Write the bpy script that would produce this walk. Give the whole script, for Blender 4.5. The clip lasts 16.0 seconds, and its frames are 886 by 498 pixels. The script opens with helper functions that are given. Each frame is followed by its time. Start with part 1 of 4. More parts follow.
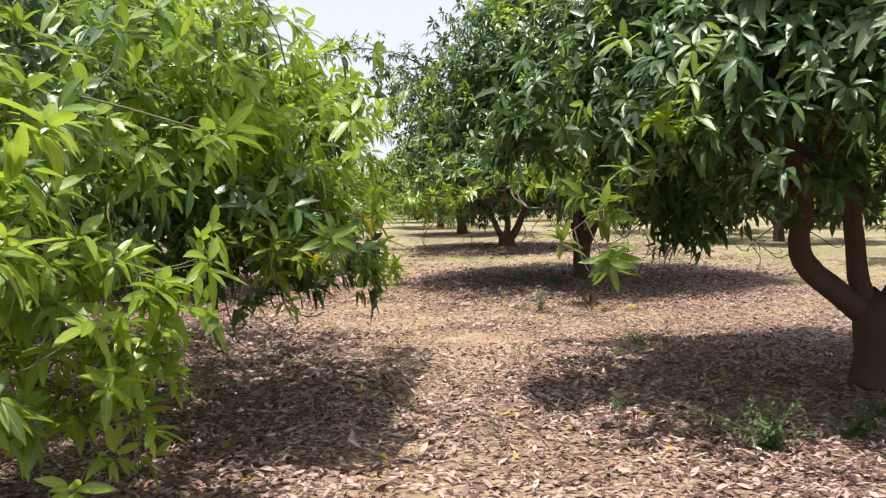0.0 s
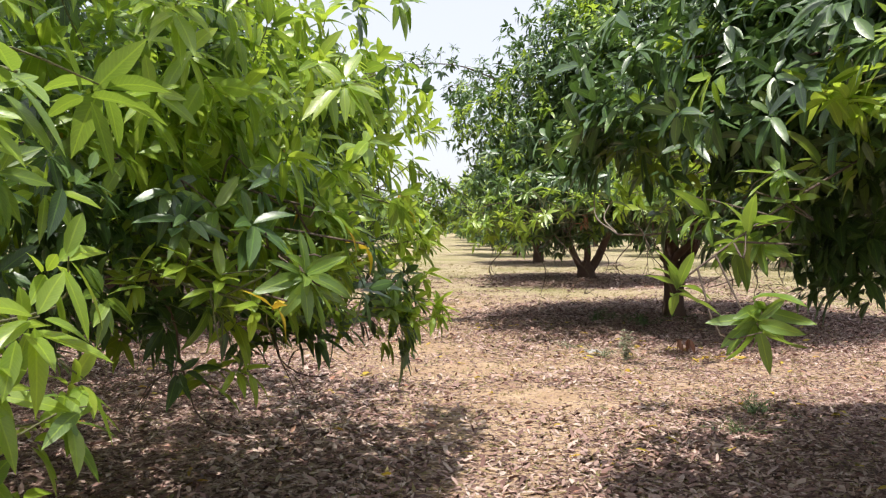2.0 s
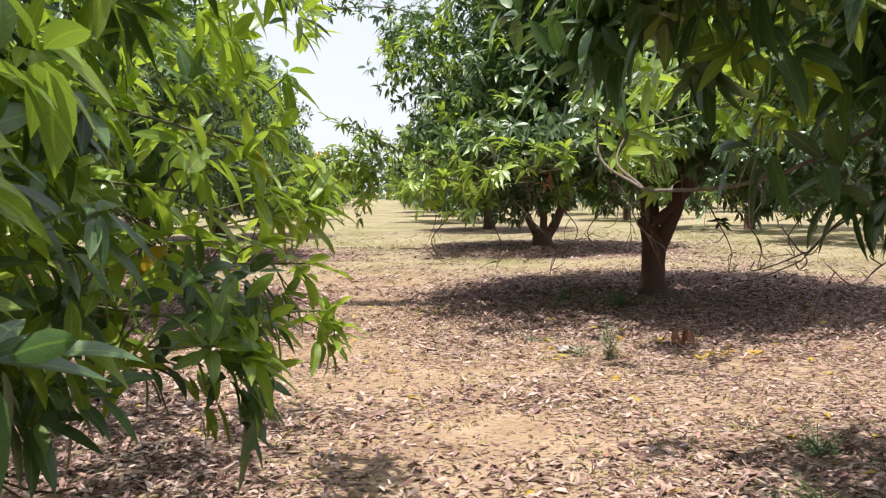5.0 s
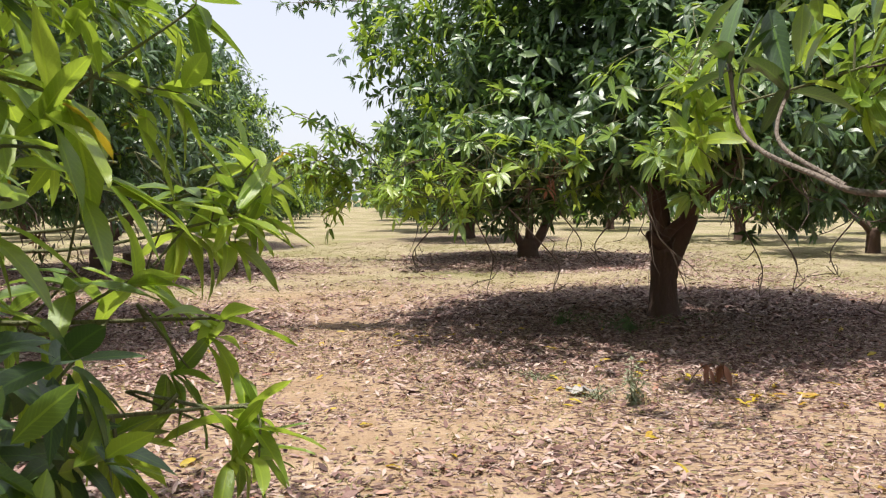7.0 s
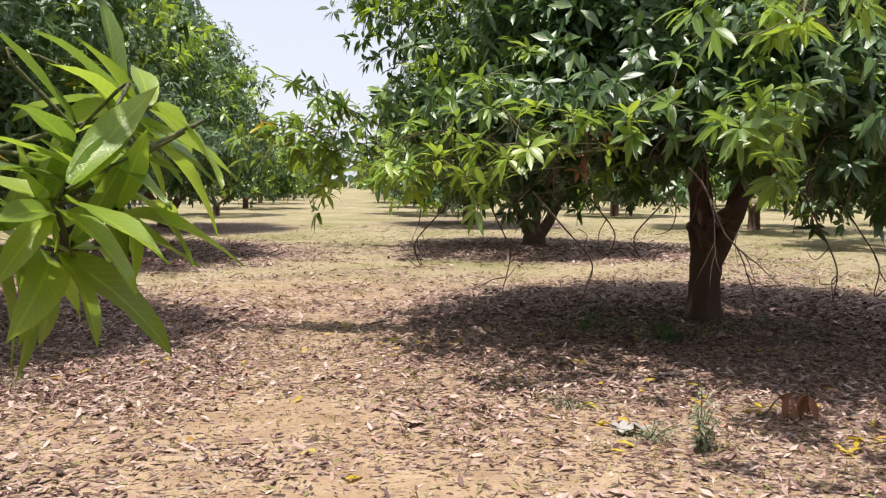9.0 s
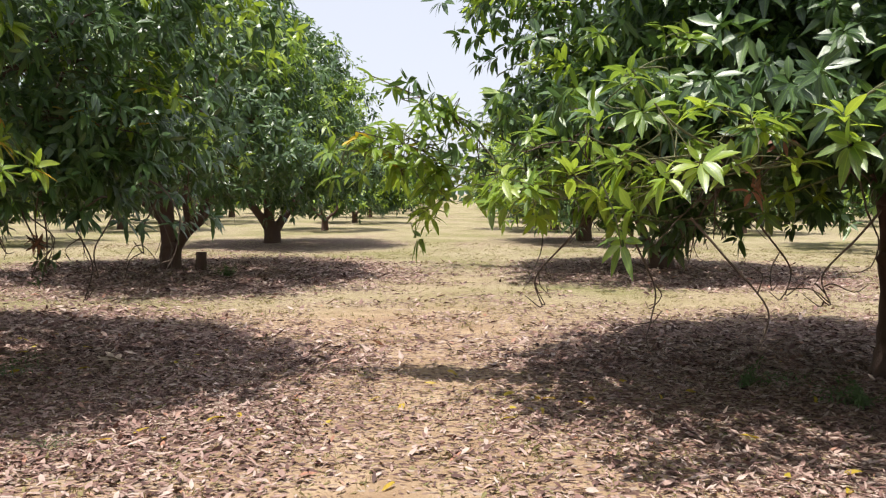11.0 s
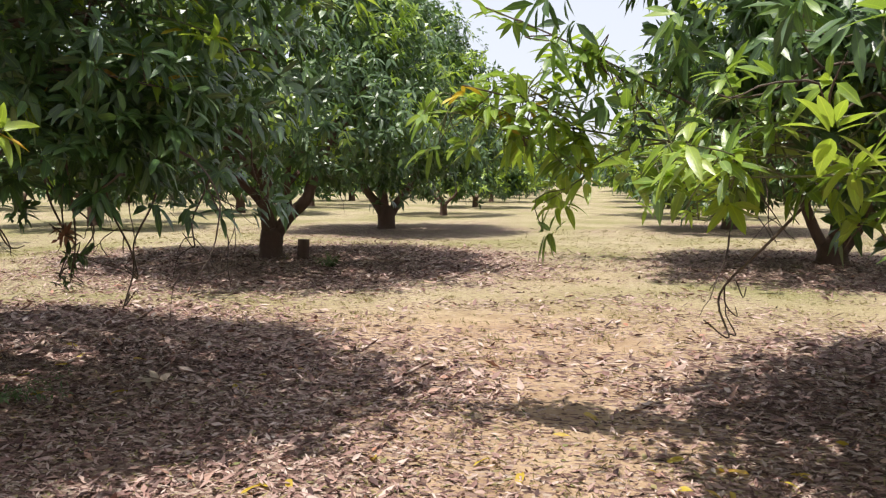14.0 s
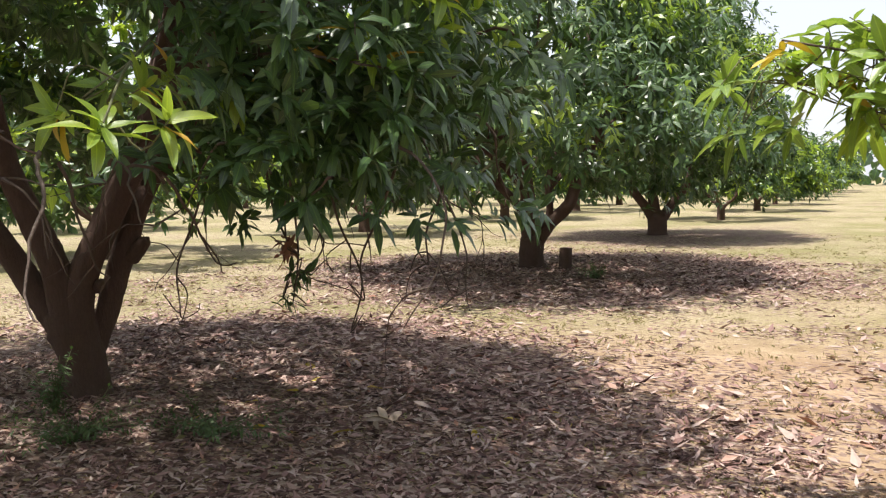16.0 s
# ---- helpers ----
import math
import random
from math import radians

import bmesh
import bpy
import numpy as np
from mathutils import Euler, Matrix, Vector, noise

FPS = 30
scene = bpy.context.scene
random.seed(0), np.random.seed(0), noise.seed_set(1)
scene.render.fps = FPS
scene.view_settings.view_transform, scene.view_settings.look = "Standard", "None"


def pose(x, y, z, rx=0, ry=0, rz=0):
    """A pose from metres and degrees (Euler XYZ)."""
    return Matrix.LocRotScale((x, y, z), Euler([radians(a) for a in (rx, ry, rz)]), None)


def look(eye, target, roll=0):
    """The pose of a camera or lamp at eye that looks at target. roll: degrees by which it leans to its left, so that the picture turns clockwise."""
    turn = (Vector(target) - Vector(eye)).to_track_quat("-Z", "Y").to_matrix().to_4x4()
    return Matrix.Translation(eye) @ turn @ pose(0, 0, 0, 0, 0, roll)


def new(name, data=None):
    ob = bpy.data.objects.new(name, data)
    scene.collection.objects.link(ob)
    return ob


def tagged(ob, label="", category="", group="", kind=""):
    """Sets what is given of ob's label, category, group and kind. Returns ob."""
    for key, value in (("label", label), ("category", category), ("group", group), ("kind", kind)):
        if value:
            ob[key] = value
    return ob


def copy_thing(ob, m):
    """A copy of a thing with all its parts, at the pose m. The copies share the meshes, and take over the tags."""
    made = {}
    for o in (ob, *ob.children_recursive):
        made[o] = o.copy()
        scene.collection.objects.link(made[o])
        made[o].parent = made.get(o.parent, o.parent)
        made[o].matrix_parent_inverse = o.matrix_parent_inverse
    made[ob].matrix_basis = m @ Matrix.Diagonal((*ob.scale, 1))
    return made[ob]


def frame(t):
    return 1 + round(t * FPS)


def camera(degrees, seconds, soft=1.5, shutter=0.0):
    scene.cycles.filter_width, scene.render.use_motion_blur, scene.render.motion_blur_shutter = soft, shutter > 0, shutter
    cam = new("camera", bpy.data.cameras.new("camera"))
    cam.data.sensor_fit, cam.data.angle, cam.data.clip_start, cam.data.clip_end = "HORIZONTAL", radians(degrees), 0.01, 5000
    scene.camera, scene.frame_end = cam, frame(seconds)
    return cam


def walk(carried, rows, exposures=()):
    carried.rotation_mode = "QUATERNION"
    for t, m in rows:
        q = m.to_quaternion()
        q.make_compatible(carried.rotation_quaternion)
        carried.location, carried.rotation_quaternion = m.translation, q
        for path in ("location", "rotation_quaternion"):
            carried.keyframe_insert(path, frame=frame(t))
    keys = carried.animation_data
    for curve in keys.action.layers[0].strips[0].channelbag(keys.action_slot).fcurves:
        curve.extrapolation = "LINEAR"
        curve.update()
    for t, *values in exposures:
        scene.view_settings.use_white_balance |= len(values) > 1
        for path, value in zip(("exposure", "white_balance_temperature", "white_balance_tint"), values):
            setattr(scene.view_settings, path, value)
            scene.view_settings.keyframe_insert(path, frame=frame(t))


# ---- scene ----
cam = camera(55.6, 16.0, soft=1.2, shutter=0.1)
METRES, EYE, TILT, LEAN, TURN = 11.5, 1.5, 0.0, 0.0, 0.0
ROWS = [
    (0.0, 0.0, 0.0, 0.0, -0.06, -3.54, 1.02),
    (0.5, 0.0067, 0.0422, -0.0007, 1.84, -3.1, 0.87),
    (1.0, 0.0072, 0.0836, -0.0025, 3.47, -3.04, 0.4),
    (1.5, 0.0109, 0.1211, -0.0042, 4.0, -2.54, -0.07),
    (2.0, 0.0109, 0.157, -0.0036, 5.3, -1.68, -0.05),
    (2.5, 0.0095, 0.1944, -0.0036, 5.35, -2.17, 0.7),
    (3.0, 0.0134, 0.2301, -0.0045, 5.13, -3.37, 1.16),
    (3.5, 0.0139, 0.2643, -0.008, 4.24, -4.02, 1.04),
    (4.0, 0.0127, 0.3007, -0.0077, 2.85, -4.04, 0.8),
    (6.5, 0.0065, 0.4595, -0.0089, 1.16, -3.67, 0.79),
    (7.0, 0.0005, 0.4905, -0.0091, 0.18, -3.48, 0.6),
    (7.5, 0.0003, 0.5238, -0.011, -1.35, -3.47, 0.21),
    (8.0, -0.0028, 0.5549, -0.0114, -2.05, -3.77, -0.25),
    (8.5, -0.0093, 0.5863, -0.0097, -1.59, -4.26, -0.39),
    (9.0, -0.0096, 0.6125, -0.0107, -0.09, -4.64, -0.41),
    (9.5, -0.0086, 0.6407, -0.0077, 2.38, -4.62, -0.59),
    (12.0, -0.0346, 0.778, -0.005, 8.98, -3.47, -0.54),
    (12.5, -0.0393, 0.8026, -0.0092, 9.78, -4.33, -0.91),
    (13.0, -0.0403, 0.8283, -0.0091, 11.06, -5.33, -1.3),
    (13.5, -0.0477, 0.8556, -0.0096, 12.52, -5.49, -1.13),
    (14.0, -0.0489, 0.8844, -0.0087, 15.71, -4.97, -0.46),
    (14.5, -0.0508, 0.9106, -0.0073, 20.75, -4.72, 0.24),
    (15.0, -0.0632, 0.9336, -0.0103, 25.85, -5.16, 0.94),
    (15.5, -0.0773, 0.9557, -0.0108, 30.41, -5.24, 1.32),
    (16.0, -0.0884, 0.9819, -0.011, 33.69, -4.63, 0.69),
]
walk(cam, [(t, pose(0, 0, EYE, TILT, LEAN, TURN) @ pose(METRES * x, METRES * y, METRES * z, 90 + pitch, roll, yaw)) for t, x, y, z, yaw, pitch, roll in ROWS],
     exposures=[(0.0, 0.74), (2.0, 0.78), (4.0, 0.80), (7.0, 0.66), (9.0, 0.62), (12.0, 0.65), (14.0, 0.68), (16.0, 0.84)])
# ---- light ----
world = bpy.data.worlds.new("sky")
scene.world = world
world.use_nodes = True
SUN_EL, SUN_AZ = 78.0, 228.0        # degrees; azimuth clockwise from +y
wn = world.node_tree.nodes
sky = wn.new("ShaderNodeTexSky")
sky.sky_type, sky.sun_disc = "NISHITA", False
sky.sun_elevation, sky.sun_rotation = radians(SUN_EL), radians(SUN_AZ)
sky.air_density, sky.dust_density, sky.ozone_density = 1.0, 2.0, 1.0
haze = wn.new("ShaderNodeMix")          # a bright, milky noon haze over the whole sky
haze.data_type = "RGBA"
haze.inputs[0].default_value = 0.8
haze.inputs[7].default_value = (3.8, 3.82, 4.2, 1)
wn["Background"].inputs["Strength"].default_value = 0.15
world.node_tree.links.new(sky.outputs[0], haze.inputs[6])
world.node_tree.links.new(haze.outputs[2], wn["Background"].inputs["Color"])
sun = new("sun", bpy.data.lights.new("sun", "SUN"))
sun.data.energy, sun.data.angle, sun.data.color = 3.5, radians(0.8), (1.0, 0.95, 0.87)
sun_dir = Vector((math.sin(radians(SUN_AZ)) * math.cos(radians(SUN_EL)), math.cos(radians(SUN_AZ)) * math.cos(radians(SUN_EL)), math.sin(radians(SUN_EL))))
sun.matrix_world = look(sun_dir * 60, (0, 0, 0))
scene.view_settings.exposure = 0.62


# ---- materials ----
def material(name):
    m = bpy.data.materials.new(name)
    m.use_nodes = True
    return m, m.node_tree.nodes, m.node_tree.links, m.node_tree.nodes["Principled BSDF"]


def ramp(nodes, links, fac, stops):
    r = nodes.new("ShaderNodeValToRGB")
    while len(r.color_ramp.elements) < len(stops):
        r.color_ramp.elements.new(0.5)
    for el, (p, c) in zip(r.color_ramp.elements, stops):
        el.position, el.color = p, (*c, 1)
    links.new(fac, r.inputs[0])
    return r.outputs[0]


def noise_tex(nodes, links, scale, detail=4, rough=0.6, vec=None):
    n = nodes.new("ShaderNodeTexNoise")
    n.inputs["Scale"].default_value, n.inputs["Detail"].default_value, n.inputs["Roughness"].default_value = scale, detail, rough
    if vec:
        links.new(vec, n.inputs["Vector"])
    return n.outputs["Fac"]


def math_node(nodes, links, op, a, b):
    n = nodes.new("ShaderNodeMath")
    n.operation = op
    for i, v in enumerate((a, b)):
        if isinstance(v, (int, float)):
            n.inputs[i].default_value = v
        else:
            links.new(v, n.inputs[i])
    return n.outputs[0]


def mix_color(nodes, links, fac, a, b, kind="MIX"):
    n = nodes.new("ShaderNodeMix")
    n.data_type, n.blend_type = "RGBA", kind
    for sock, v in ((n.inputs[0], fac), (n.inputs[6], a), (n.inputs[7], b)):
        if isinstance(v, (int, float)):
            sock.default_value = v
        elif isinstance(v, tuple):
            sock.default_value = (*v, 1)
        else:
            links.new(v, sock)
    return n.outputs[2]


def bump(nodes, links, height, strength, distance, bsdf):
    b = nodes.new("ShaderNodeBump")
    b.inputs["Strength"].default_value, b.inputs["Distance"].default_value = strength, distance
    links.new(height, b.inputs["Height"])
    links.new(b.outputs[0], bsdf.inputs["Normal"])


def one_random(nodes, links):
    """A value of its own for every leaf, be it an object or an island of a crown."""
    a, b = nodes.new("ShaderNodeNewGeometry"), nodes.new("ShaderNodeObjectInfo")
    return math_node(nodes, links, "FRACT", math_node(nodes, links, "ADD", a.outputs["Random Per Island"], b.outputs["Random"]), 0)


def leaf_material(name, stops, glow, translucent, rough):
    m, n, l, p = material(name)
    r = one_random(n, l)
    col = ramp(n, l, r, stops)
    tc = n.new("ShaderNodeTexCoord")
    patch = noise_tex(n, l, 1.1, 3, 0.6, tc.outputs["Object"])
    fine = noise_tex(n, l, 60, 2, 0.6, tc.outputs["Object"])
    col = mix_color(n, l, math_node(n, l, "MULTIPLY", patch, 0.3), col, stops[-1][1])
    col = mix_color(n, l, 0.35, col, fine, "SOFT_LIGHT")
    at = n.new("ShaderNodeAttribute")
    at.attribute_name = "blade"
    sp = n.new("ShaderNodeSeparateXYZ")
    l.new(at.outputs["Vector"], sp.inputs[0])
    off = math_node(n, l, "ABSOLUTE", math_node(n, l, "SUBTRACT", sp.outputs[1], 2.0), 0)
    rib = math_node(n, l, "LESS_THAN", off, 0.09)
    vein = math_node(n, l, "SINE", math_node(n, l, "SUBTRACT", math_node(n, l, "MULTIPLY", sp.outputs[0], 85.0), math_node(n, l, "MULTIPLY", off, 16.0)), 0)
    vein = math_node(n, l, "MULTIPLY", math_node(n, l, "GREATER_THAN", vein, 0.72), math_node(n, l, "LESS_THAN", off, 1.0))
    pale = math_node(n, l, "MAXIMUM", math_node(n, l, "MULTIPLY", rib, 0.5), math_node(n, l, "MULTIPLY", vein, 0.14))
    col = mix_color(n, l, pale, col, glow)
    l.new(col, p.inputs["Base Color"])
    p.inputs["Roughness"].default_value = rough
    p.inputs["Specular IOR Level"].default_value = 0.9
    bump(n, l, math_node(n, l, "ADD", fine, math_node(n, l, "MULTIPLY", pale, -0.8)), 0.3, 0.004, p)
    t = n.new("ShaderNodeBsdfTranslucent")
    l.new(mix_color(n, l, 0.65, col, glow), t.inputs["Color"])
    mx = n.new("ShaderNodeMixShader")
    mx.inputs[0].default_value = translucent
    l.new(p.outputs[0], mx.inputs[1])
    l.new(t.outputs[0], mx.inputs[2])
    l.new(mx.outputs[0], n["Material Output"].inputs["Surface"])
    return m


M_LEAF = leaf_material("mature_leaf", [(0, (0.025, 0.060, 0.030)), (0.5, (0.042, 0.092, 0.036)), (0.85, (0.078, 0.145, 0.042)), (1, (0.13, 0.20, 0.05))], (0.19, 0.35, 0.05), 0.16, 0.39)
# the two lighter greens serve young leaves and also imitate leaves in sun
M_MID = leaf_material("green_leaf", [(0, (0.06, 0.125, 0.032)), (0.5, (0.11, 0.205, 0.036)), (0.85, (0.18, 0.30, 0.045)), (1, (0.27, 0.36, 0.06))], (0.42, 0.60, 0.06), 0.36, 0.39)
M_YOUNG_LIT = leaf_material("young_lit_leaf", [(0, (0.145, 0.26, 0.035)), (0.6, (0.24, 0.38, 0.045)), (1, (0.35, 0.45, 0.065))], (0.60, 0.76, 0.07), 0.45, 0.36)
M_YELLOW = leaf_material("yellow_leaf", [(0, (0.55, 0.40, 0.03)), (0.6, (0.62, 0.50, 0.04)), (1, (0.45, 0.22, 0.03))], (0.7, 0.5, 0.03), 0.3, 0.5)
M_RUST = leaf_material("rust_leaf", [(0, (0.22, 0.085, 0.045)), (1, (0.36, 0.16, 0.09))], (0.4, 0.18, 0.08), 0.15, 0.6)
M_WEED = leaf_material("weed_leaf", [(0, (0.04, 0.08, 0.03)), (1, (0.09, 0.14, 0.05))], (0.2, 0.35, 0.06), 0.3, 0.6)
M_PALE = leaf_material("pale_weed_leaf", [(0, (0.22, 0.26, 0.15)), (1, (0.36, 0.38, 0.25))], (0.4, 0.45, 0.25), 0.3, 0.7)
M_STRAW = leaf_material("bleached_leaf", [(0, (0.42, 0.30, 0.22)), (1, (0.62, 0.50, 0.40))], (0.6, 0.48, 0.35), 0.2, 0.7)
M_GRASS = leaf_material("dry_grass", [(0, (0.30, 0.24, 0.10)), (0.7, (0.42, 0.34, 0.16)), (1, (0.22, 0.25, 0.08))], (0.5, 0.42, 0.2), 0.3, 0.8)


def litter_material():
    m, n, l, p = material("dead_leaf")
    r = one_random(n, l)
    col = ramp(n, l, r, [(0, (0.075, 0.040, 0.036)), (0.22, (0.185, 0.098, 0.084)), (0.46, (0.33, 0.20, 0.172)), (0.72, (0.47, 0.33, 0.285)), (0.93, (0.58, 0.46, 0.405)), (1, (0.43, 0.20, 0.13))])
    tc = n.new("ShaderNodeTexCoord")
    f = noise_tex(n, l, 45, 3, 0.6, tc.outputs["Object"])
    l.new(mix_color(n, l, 0.5, col, f, "SOFT_LIGHT"), p.inputs["Base Color"])
    p.inputs["Roughness"].default_value = 0.62
    p.inputs["Specular IOR Level"].default_value = 0.35
    bump(n, l, f, 0.4, 0.005, p)
    return m


M_DEAD = litter_material()


def bark_material(name, dark, light, streak):
    m, n, l, p = material(name)
    tc = n.new("ShaderNodeTexCoord")
    mp = n.new("ShaderNodeMapping")
    mp.inputs["Scale"].default_value = (1, 1, 0.3)
    l.new(tc.outputs["Object"], mp.inputs["Vector"])
    a = noise_tex(n, l, 34, 6, 0.7, mp.outputs[0])
    b = noise_tex(n, l, 3.5, 3, 0.5, tc.outputs["Object"])
    v = n.new("ShaderNodeTexVoronoi")
    v.feature = "DISTANCE_TO_EDGE"
    v.inputs["Scale"].default_value = 55
    l.new(mp.outputs[0], v.inputs["Vector"])
    crack = ramp(n, l, v.outputs["Distance"], [(0.0, (0, 0, 0)), (0.12, (1, 1, 1))])
    col = mix_color(n, l, a, dark, light)
    col = mix_color(n, l, math_node(n, l, "MULTIPLY", b, 0.6), col, streak)
    col = mix_color(n, l, 0.12, col, crack, "MULTIPLY")
    l.new(col, p.inputs["Base Color"])
    p.inputs["Roughness"].default_value = 0.9
    h = math_node(n, l, "ADD", a, math_node(n, l, "MULTIPLY", crack, 0.12))
    bump(n, l, h, 0.9, 0.02, p)
    return m


M_BARK = bark_material("mango_bark", (0.06, 0.033, 0.026), (0.18, 0.103, 0.077), (0.135, 0.092, 0.077))
# twig bark in two tones: darkened for shaded twigs, paler for a sunlit branch
M_TWIG = bark_material("twig_bark", (0.075, 0.045, 0.035), (0.18, 0.125, 0.095), (0.20, 0.165, 0.14))
M_BARE_SUNLIT = bark_material("sunlit_branch_bark", (0.16, 0.12, 0.10), (0.36, 0.28, 0.24), (0.38, 0.33, 0.29))
M_SHOOT = bark_material("green_shoot_bark", (0.10, 0.12, 0.04), (0.22, 0.22, 0.10), (0.25, 0.24, 0.16))


def ground_material():
    m, n, l, p = material("sandy_ground")
    tc = n.new("ShaderNodeTexCoord")
    o = tc.outputs["Object"]
    at = n.new("ShaderNodeAttribute")
    at.attribute_name = "cover"
    sep = n.new("ShaderNodeSeparateColor")
    l.new(at.outputs["Color"], sep.inputs[0])
    big, mid, fine, grit = noise_tex(n, l, 0.35, 4, 0.6, o), noise_tex(n, l, 2.6, 5, 0.65, o), noise_tex(n, l, 22, 5, 0.7, o), noise_tex(n, l, 160, 3, 0.7, o)
    sand = ramp(n, l, mid, [(0.3, (0.34, 0.220, 0.135)), (0.52, (0.47, 0.33, 0.215)), (0.75, (0.61, 0.455, 0.31))])
    straw = ramp(n, l, fine, [(0.3, (0.27, 0.22, 0.125)), (0.5, (0.42, 0.35, 0.22)), (0.7, (0.54, 0.465, 0.315))])
    green = mix_color(n, l, fine, (0.16, 0.17, 0.06), (0.36, 0.32, 0.14))
    straw = mix_color(n, l, ramp(n, l, big, [(0.42, (0, 0, 0)), (0.62, (0.8, 0.8, 0.8))]), straw, green)
    col = mix_color(n, l, sep.outputs[1], sand, straw)
    vo = n.new("ShaderNodeTexVoronoi")
    vo.inputs["Scale"].default_value = 24
    vo.inputs["Randomness"].default_value = 1
    wob = n.new("ShaderNodeMapping")
    wob.inputs["Rotation"].default_value, wob.inputs["Scale"].default_value = (0, 0, 0.7), (1, 1.5, 1)
    l.new(o, wob.inputs["Vector"])
    l.new(wob.outputs[0], vo.inputs["Vector"])
    sv = n.new("ShaderNodeSeparateColor")
    l.new(vo.outputs["Color"], sv.inputs[0])
    dead = ramp(n, l, sv.outputs[0], [(0, (0.10, 0.06, 0.05)), (0.4, (0.23, 0.145, 0.115)), (0.75, (0.37, 0.26, 0.205)), (1, (0.52, 0.42, 0.34))])
    pick = math_node(n, l, "GREATER_THAN", math_node(n, l, "ADD", sep.outputs[0], math_node(n, l, "MULTIPLY", fine, 0.35)), math_node(n, l, "ADD", sv.outputs[1], 0.12))
    col = mix_color(n, l, pick, col, dead)
    col = mix_color(n, l, 0.8, col, grit, "SOFT_LIGHT")
    col = mix_color(n, l, 0.35, col, fine, "SOFT_LIGHT")
    l.new(col, p.inputs["Base Color"])
    p.inputs["Roughness"].default_value = 0.95
    p.inputs["Specular IOR Level"].default_value = 0.2
    h = math_node(n, l, "ADD", math_node(n, l, "MULTIPLY", fine, 0.8), math_node(n, l, "ADD", math_node(n, l, "MULTIPLY", grit, 0.2), math_node(n, l, "MULTIPLY", sv.outputs[0], 0.5)))
    bump(n, l, h, 0.9, 0.035, p)
    return m


M_GROUND = ground_material()


# ---- mesh helpers ----
def tri_mesh(name, verts, tris, smooth=True):
    me = bpy.data.meshes.new(name)
    verts, tris, blade = np.asarray(verts, np.float32), np.asarray(tris, np.int32), None
    if verts.shape[1] == 5:     # the last two columns: along the leaf, and across it from 1 to 3
        blade = np.ascontiguousarray(np.concatenate([verts[:, 3:], np.zeros((len(verts), 1), np.float32)], 1))
        verts = np.ascontiguousarray(verts[:, :3])
    me.vertices.add(len(verts))
    me.vertices.foreach_set("co", verts.ravel())
    me.loops.add(tris.size)
    me.loops.foreach_set("vertex_index", tris.ravel())
    me.polygons.add(len(tris))
    me.polygons.foreach_set("loop_start", np.arange(len(tris), dtype=np.int32) * 3)
    me.polygons.foreach_set("use_smooth", np.full(len(tris), smooth))
    if blade is not None:
        me.attributes.new("blade", "FLOAT_VECTOR", "POINT").data.foreach_set("vector", blade.ravel())
    me.update(calc_edges=True)
    me.validate()
    return me


def mesh_part(name, me, mat, parent=None, label="", kind=""):
    if mat and not me.materials:
        me.materials.append(mat)
    ob = new(name, me)
    ob.parent = parent
    return tagged(ob, label, kind=kind)


def unit(v):
    return v / np.maximum(np.linalg.norm(v, axis=-1, keepdims=True), 1e-9)


def fine_blade():
    rows = [(.12, .58), (.32, .96), (.56, .94), (.79, .60)]
    v = [(0, 0)] + [(a, w * k) for a, w in rows for k in (-1, 0, 1)] + [(1, 0)]
    t = [(0, 1, 2), (0, 2, 3)]
    for i in range(3):
        a = 1 + 3 * i
        t += [(a, a + 3, a + 4), (a, a + 4, a + 1), (a + 1, a + 4, a + 5), (a + 1, a + 5, a + 2)]
    return np.array(v), np.array(t + [(10, 13, 11), (11, 13, 12)])


LEAF_SHAPES = {
    3: fine_blade(),
    2: (np.array([(0, 0), (.3, -.92), (.3, 0), (.3, .92), (.66, -.86), (.66, 0), (.66, .86), (1, 0)]),
        np.array([(0, 1, 2), (0, 2, 3), (1, 4, 5), (1, 5, 2), (2, 5, 6), (2, 6, 3), (4, 7, 5), (5, 7, 6)])),
    1: (np.array([(0, 0), (.26, -.86), (.26, .86), (.62, -.88), (.62, .88), (1, 0)]), np.array([(0, 1, 2), (1, 3, 4), (1, 4, 2), (3, 5, 4)])),
    0: (np.array([(0, 0), (.45, -1), (.45, 1), (1, 0)]), np.array([(0, 1, 3), (0, 3, 2)])),
}


def leaves(base, way, up, length, width, droop, fold, detail):
    """Verts and triangles of many lance-shaped leaves."""
    shape, tri = LEAF_SHAPES[detail]
    side = unit(np.cross(way, up))
    nrm = np.cross(side, way)
    s, w = shape[:, 0][None, :, None], shape[:, 1][None, :, None]
    L, W, D = length[:, None, None], width[:, None, None], droop[:, None, None]
    v = base[:, None, :] + way[:, None, :] * s * L + side[:, None, :] * w * W * 0.5 + nrm[:, None, :] * (np.abs(w) * W * fold - 0.35 * D * L * s * s)
    v = v + np.array([0, 0, -1.0])[None, None, :] * (D * L * s * s * 0.6)
    n, k = len(base), len(shape)
    along = np.broadcast_to(np.stack([shape[:, 0], np.sign(shape[:, 1]) + 2], -1)[None], (n, k, 2))
    return np.concatenate([v, along], -1).reshape(-1, 5), (tri[None] + (np.arange(n) * k)[:, None, None]).reshape(-1, 3)


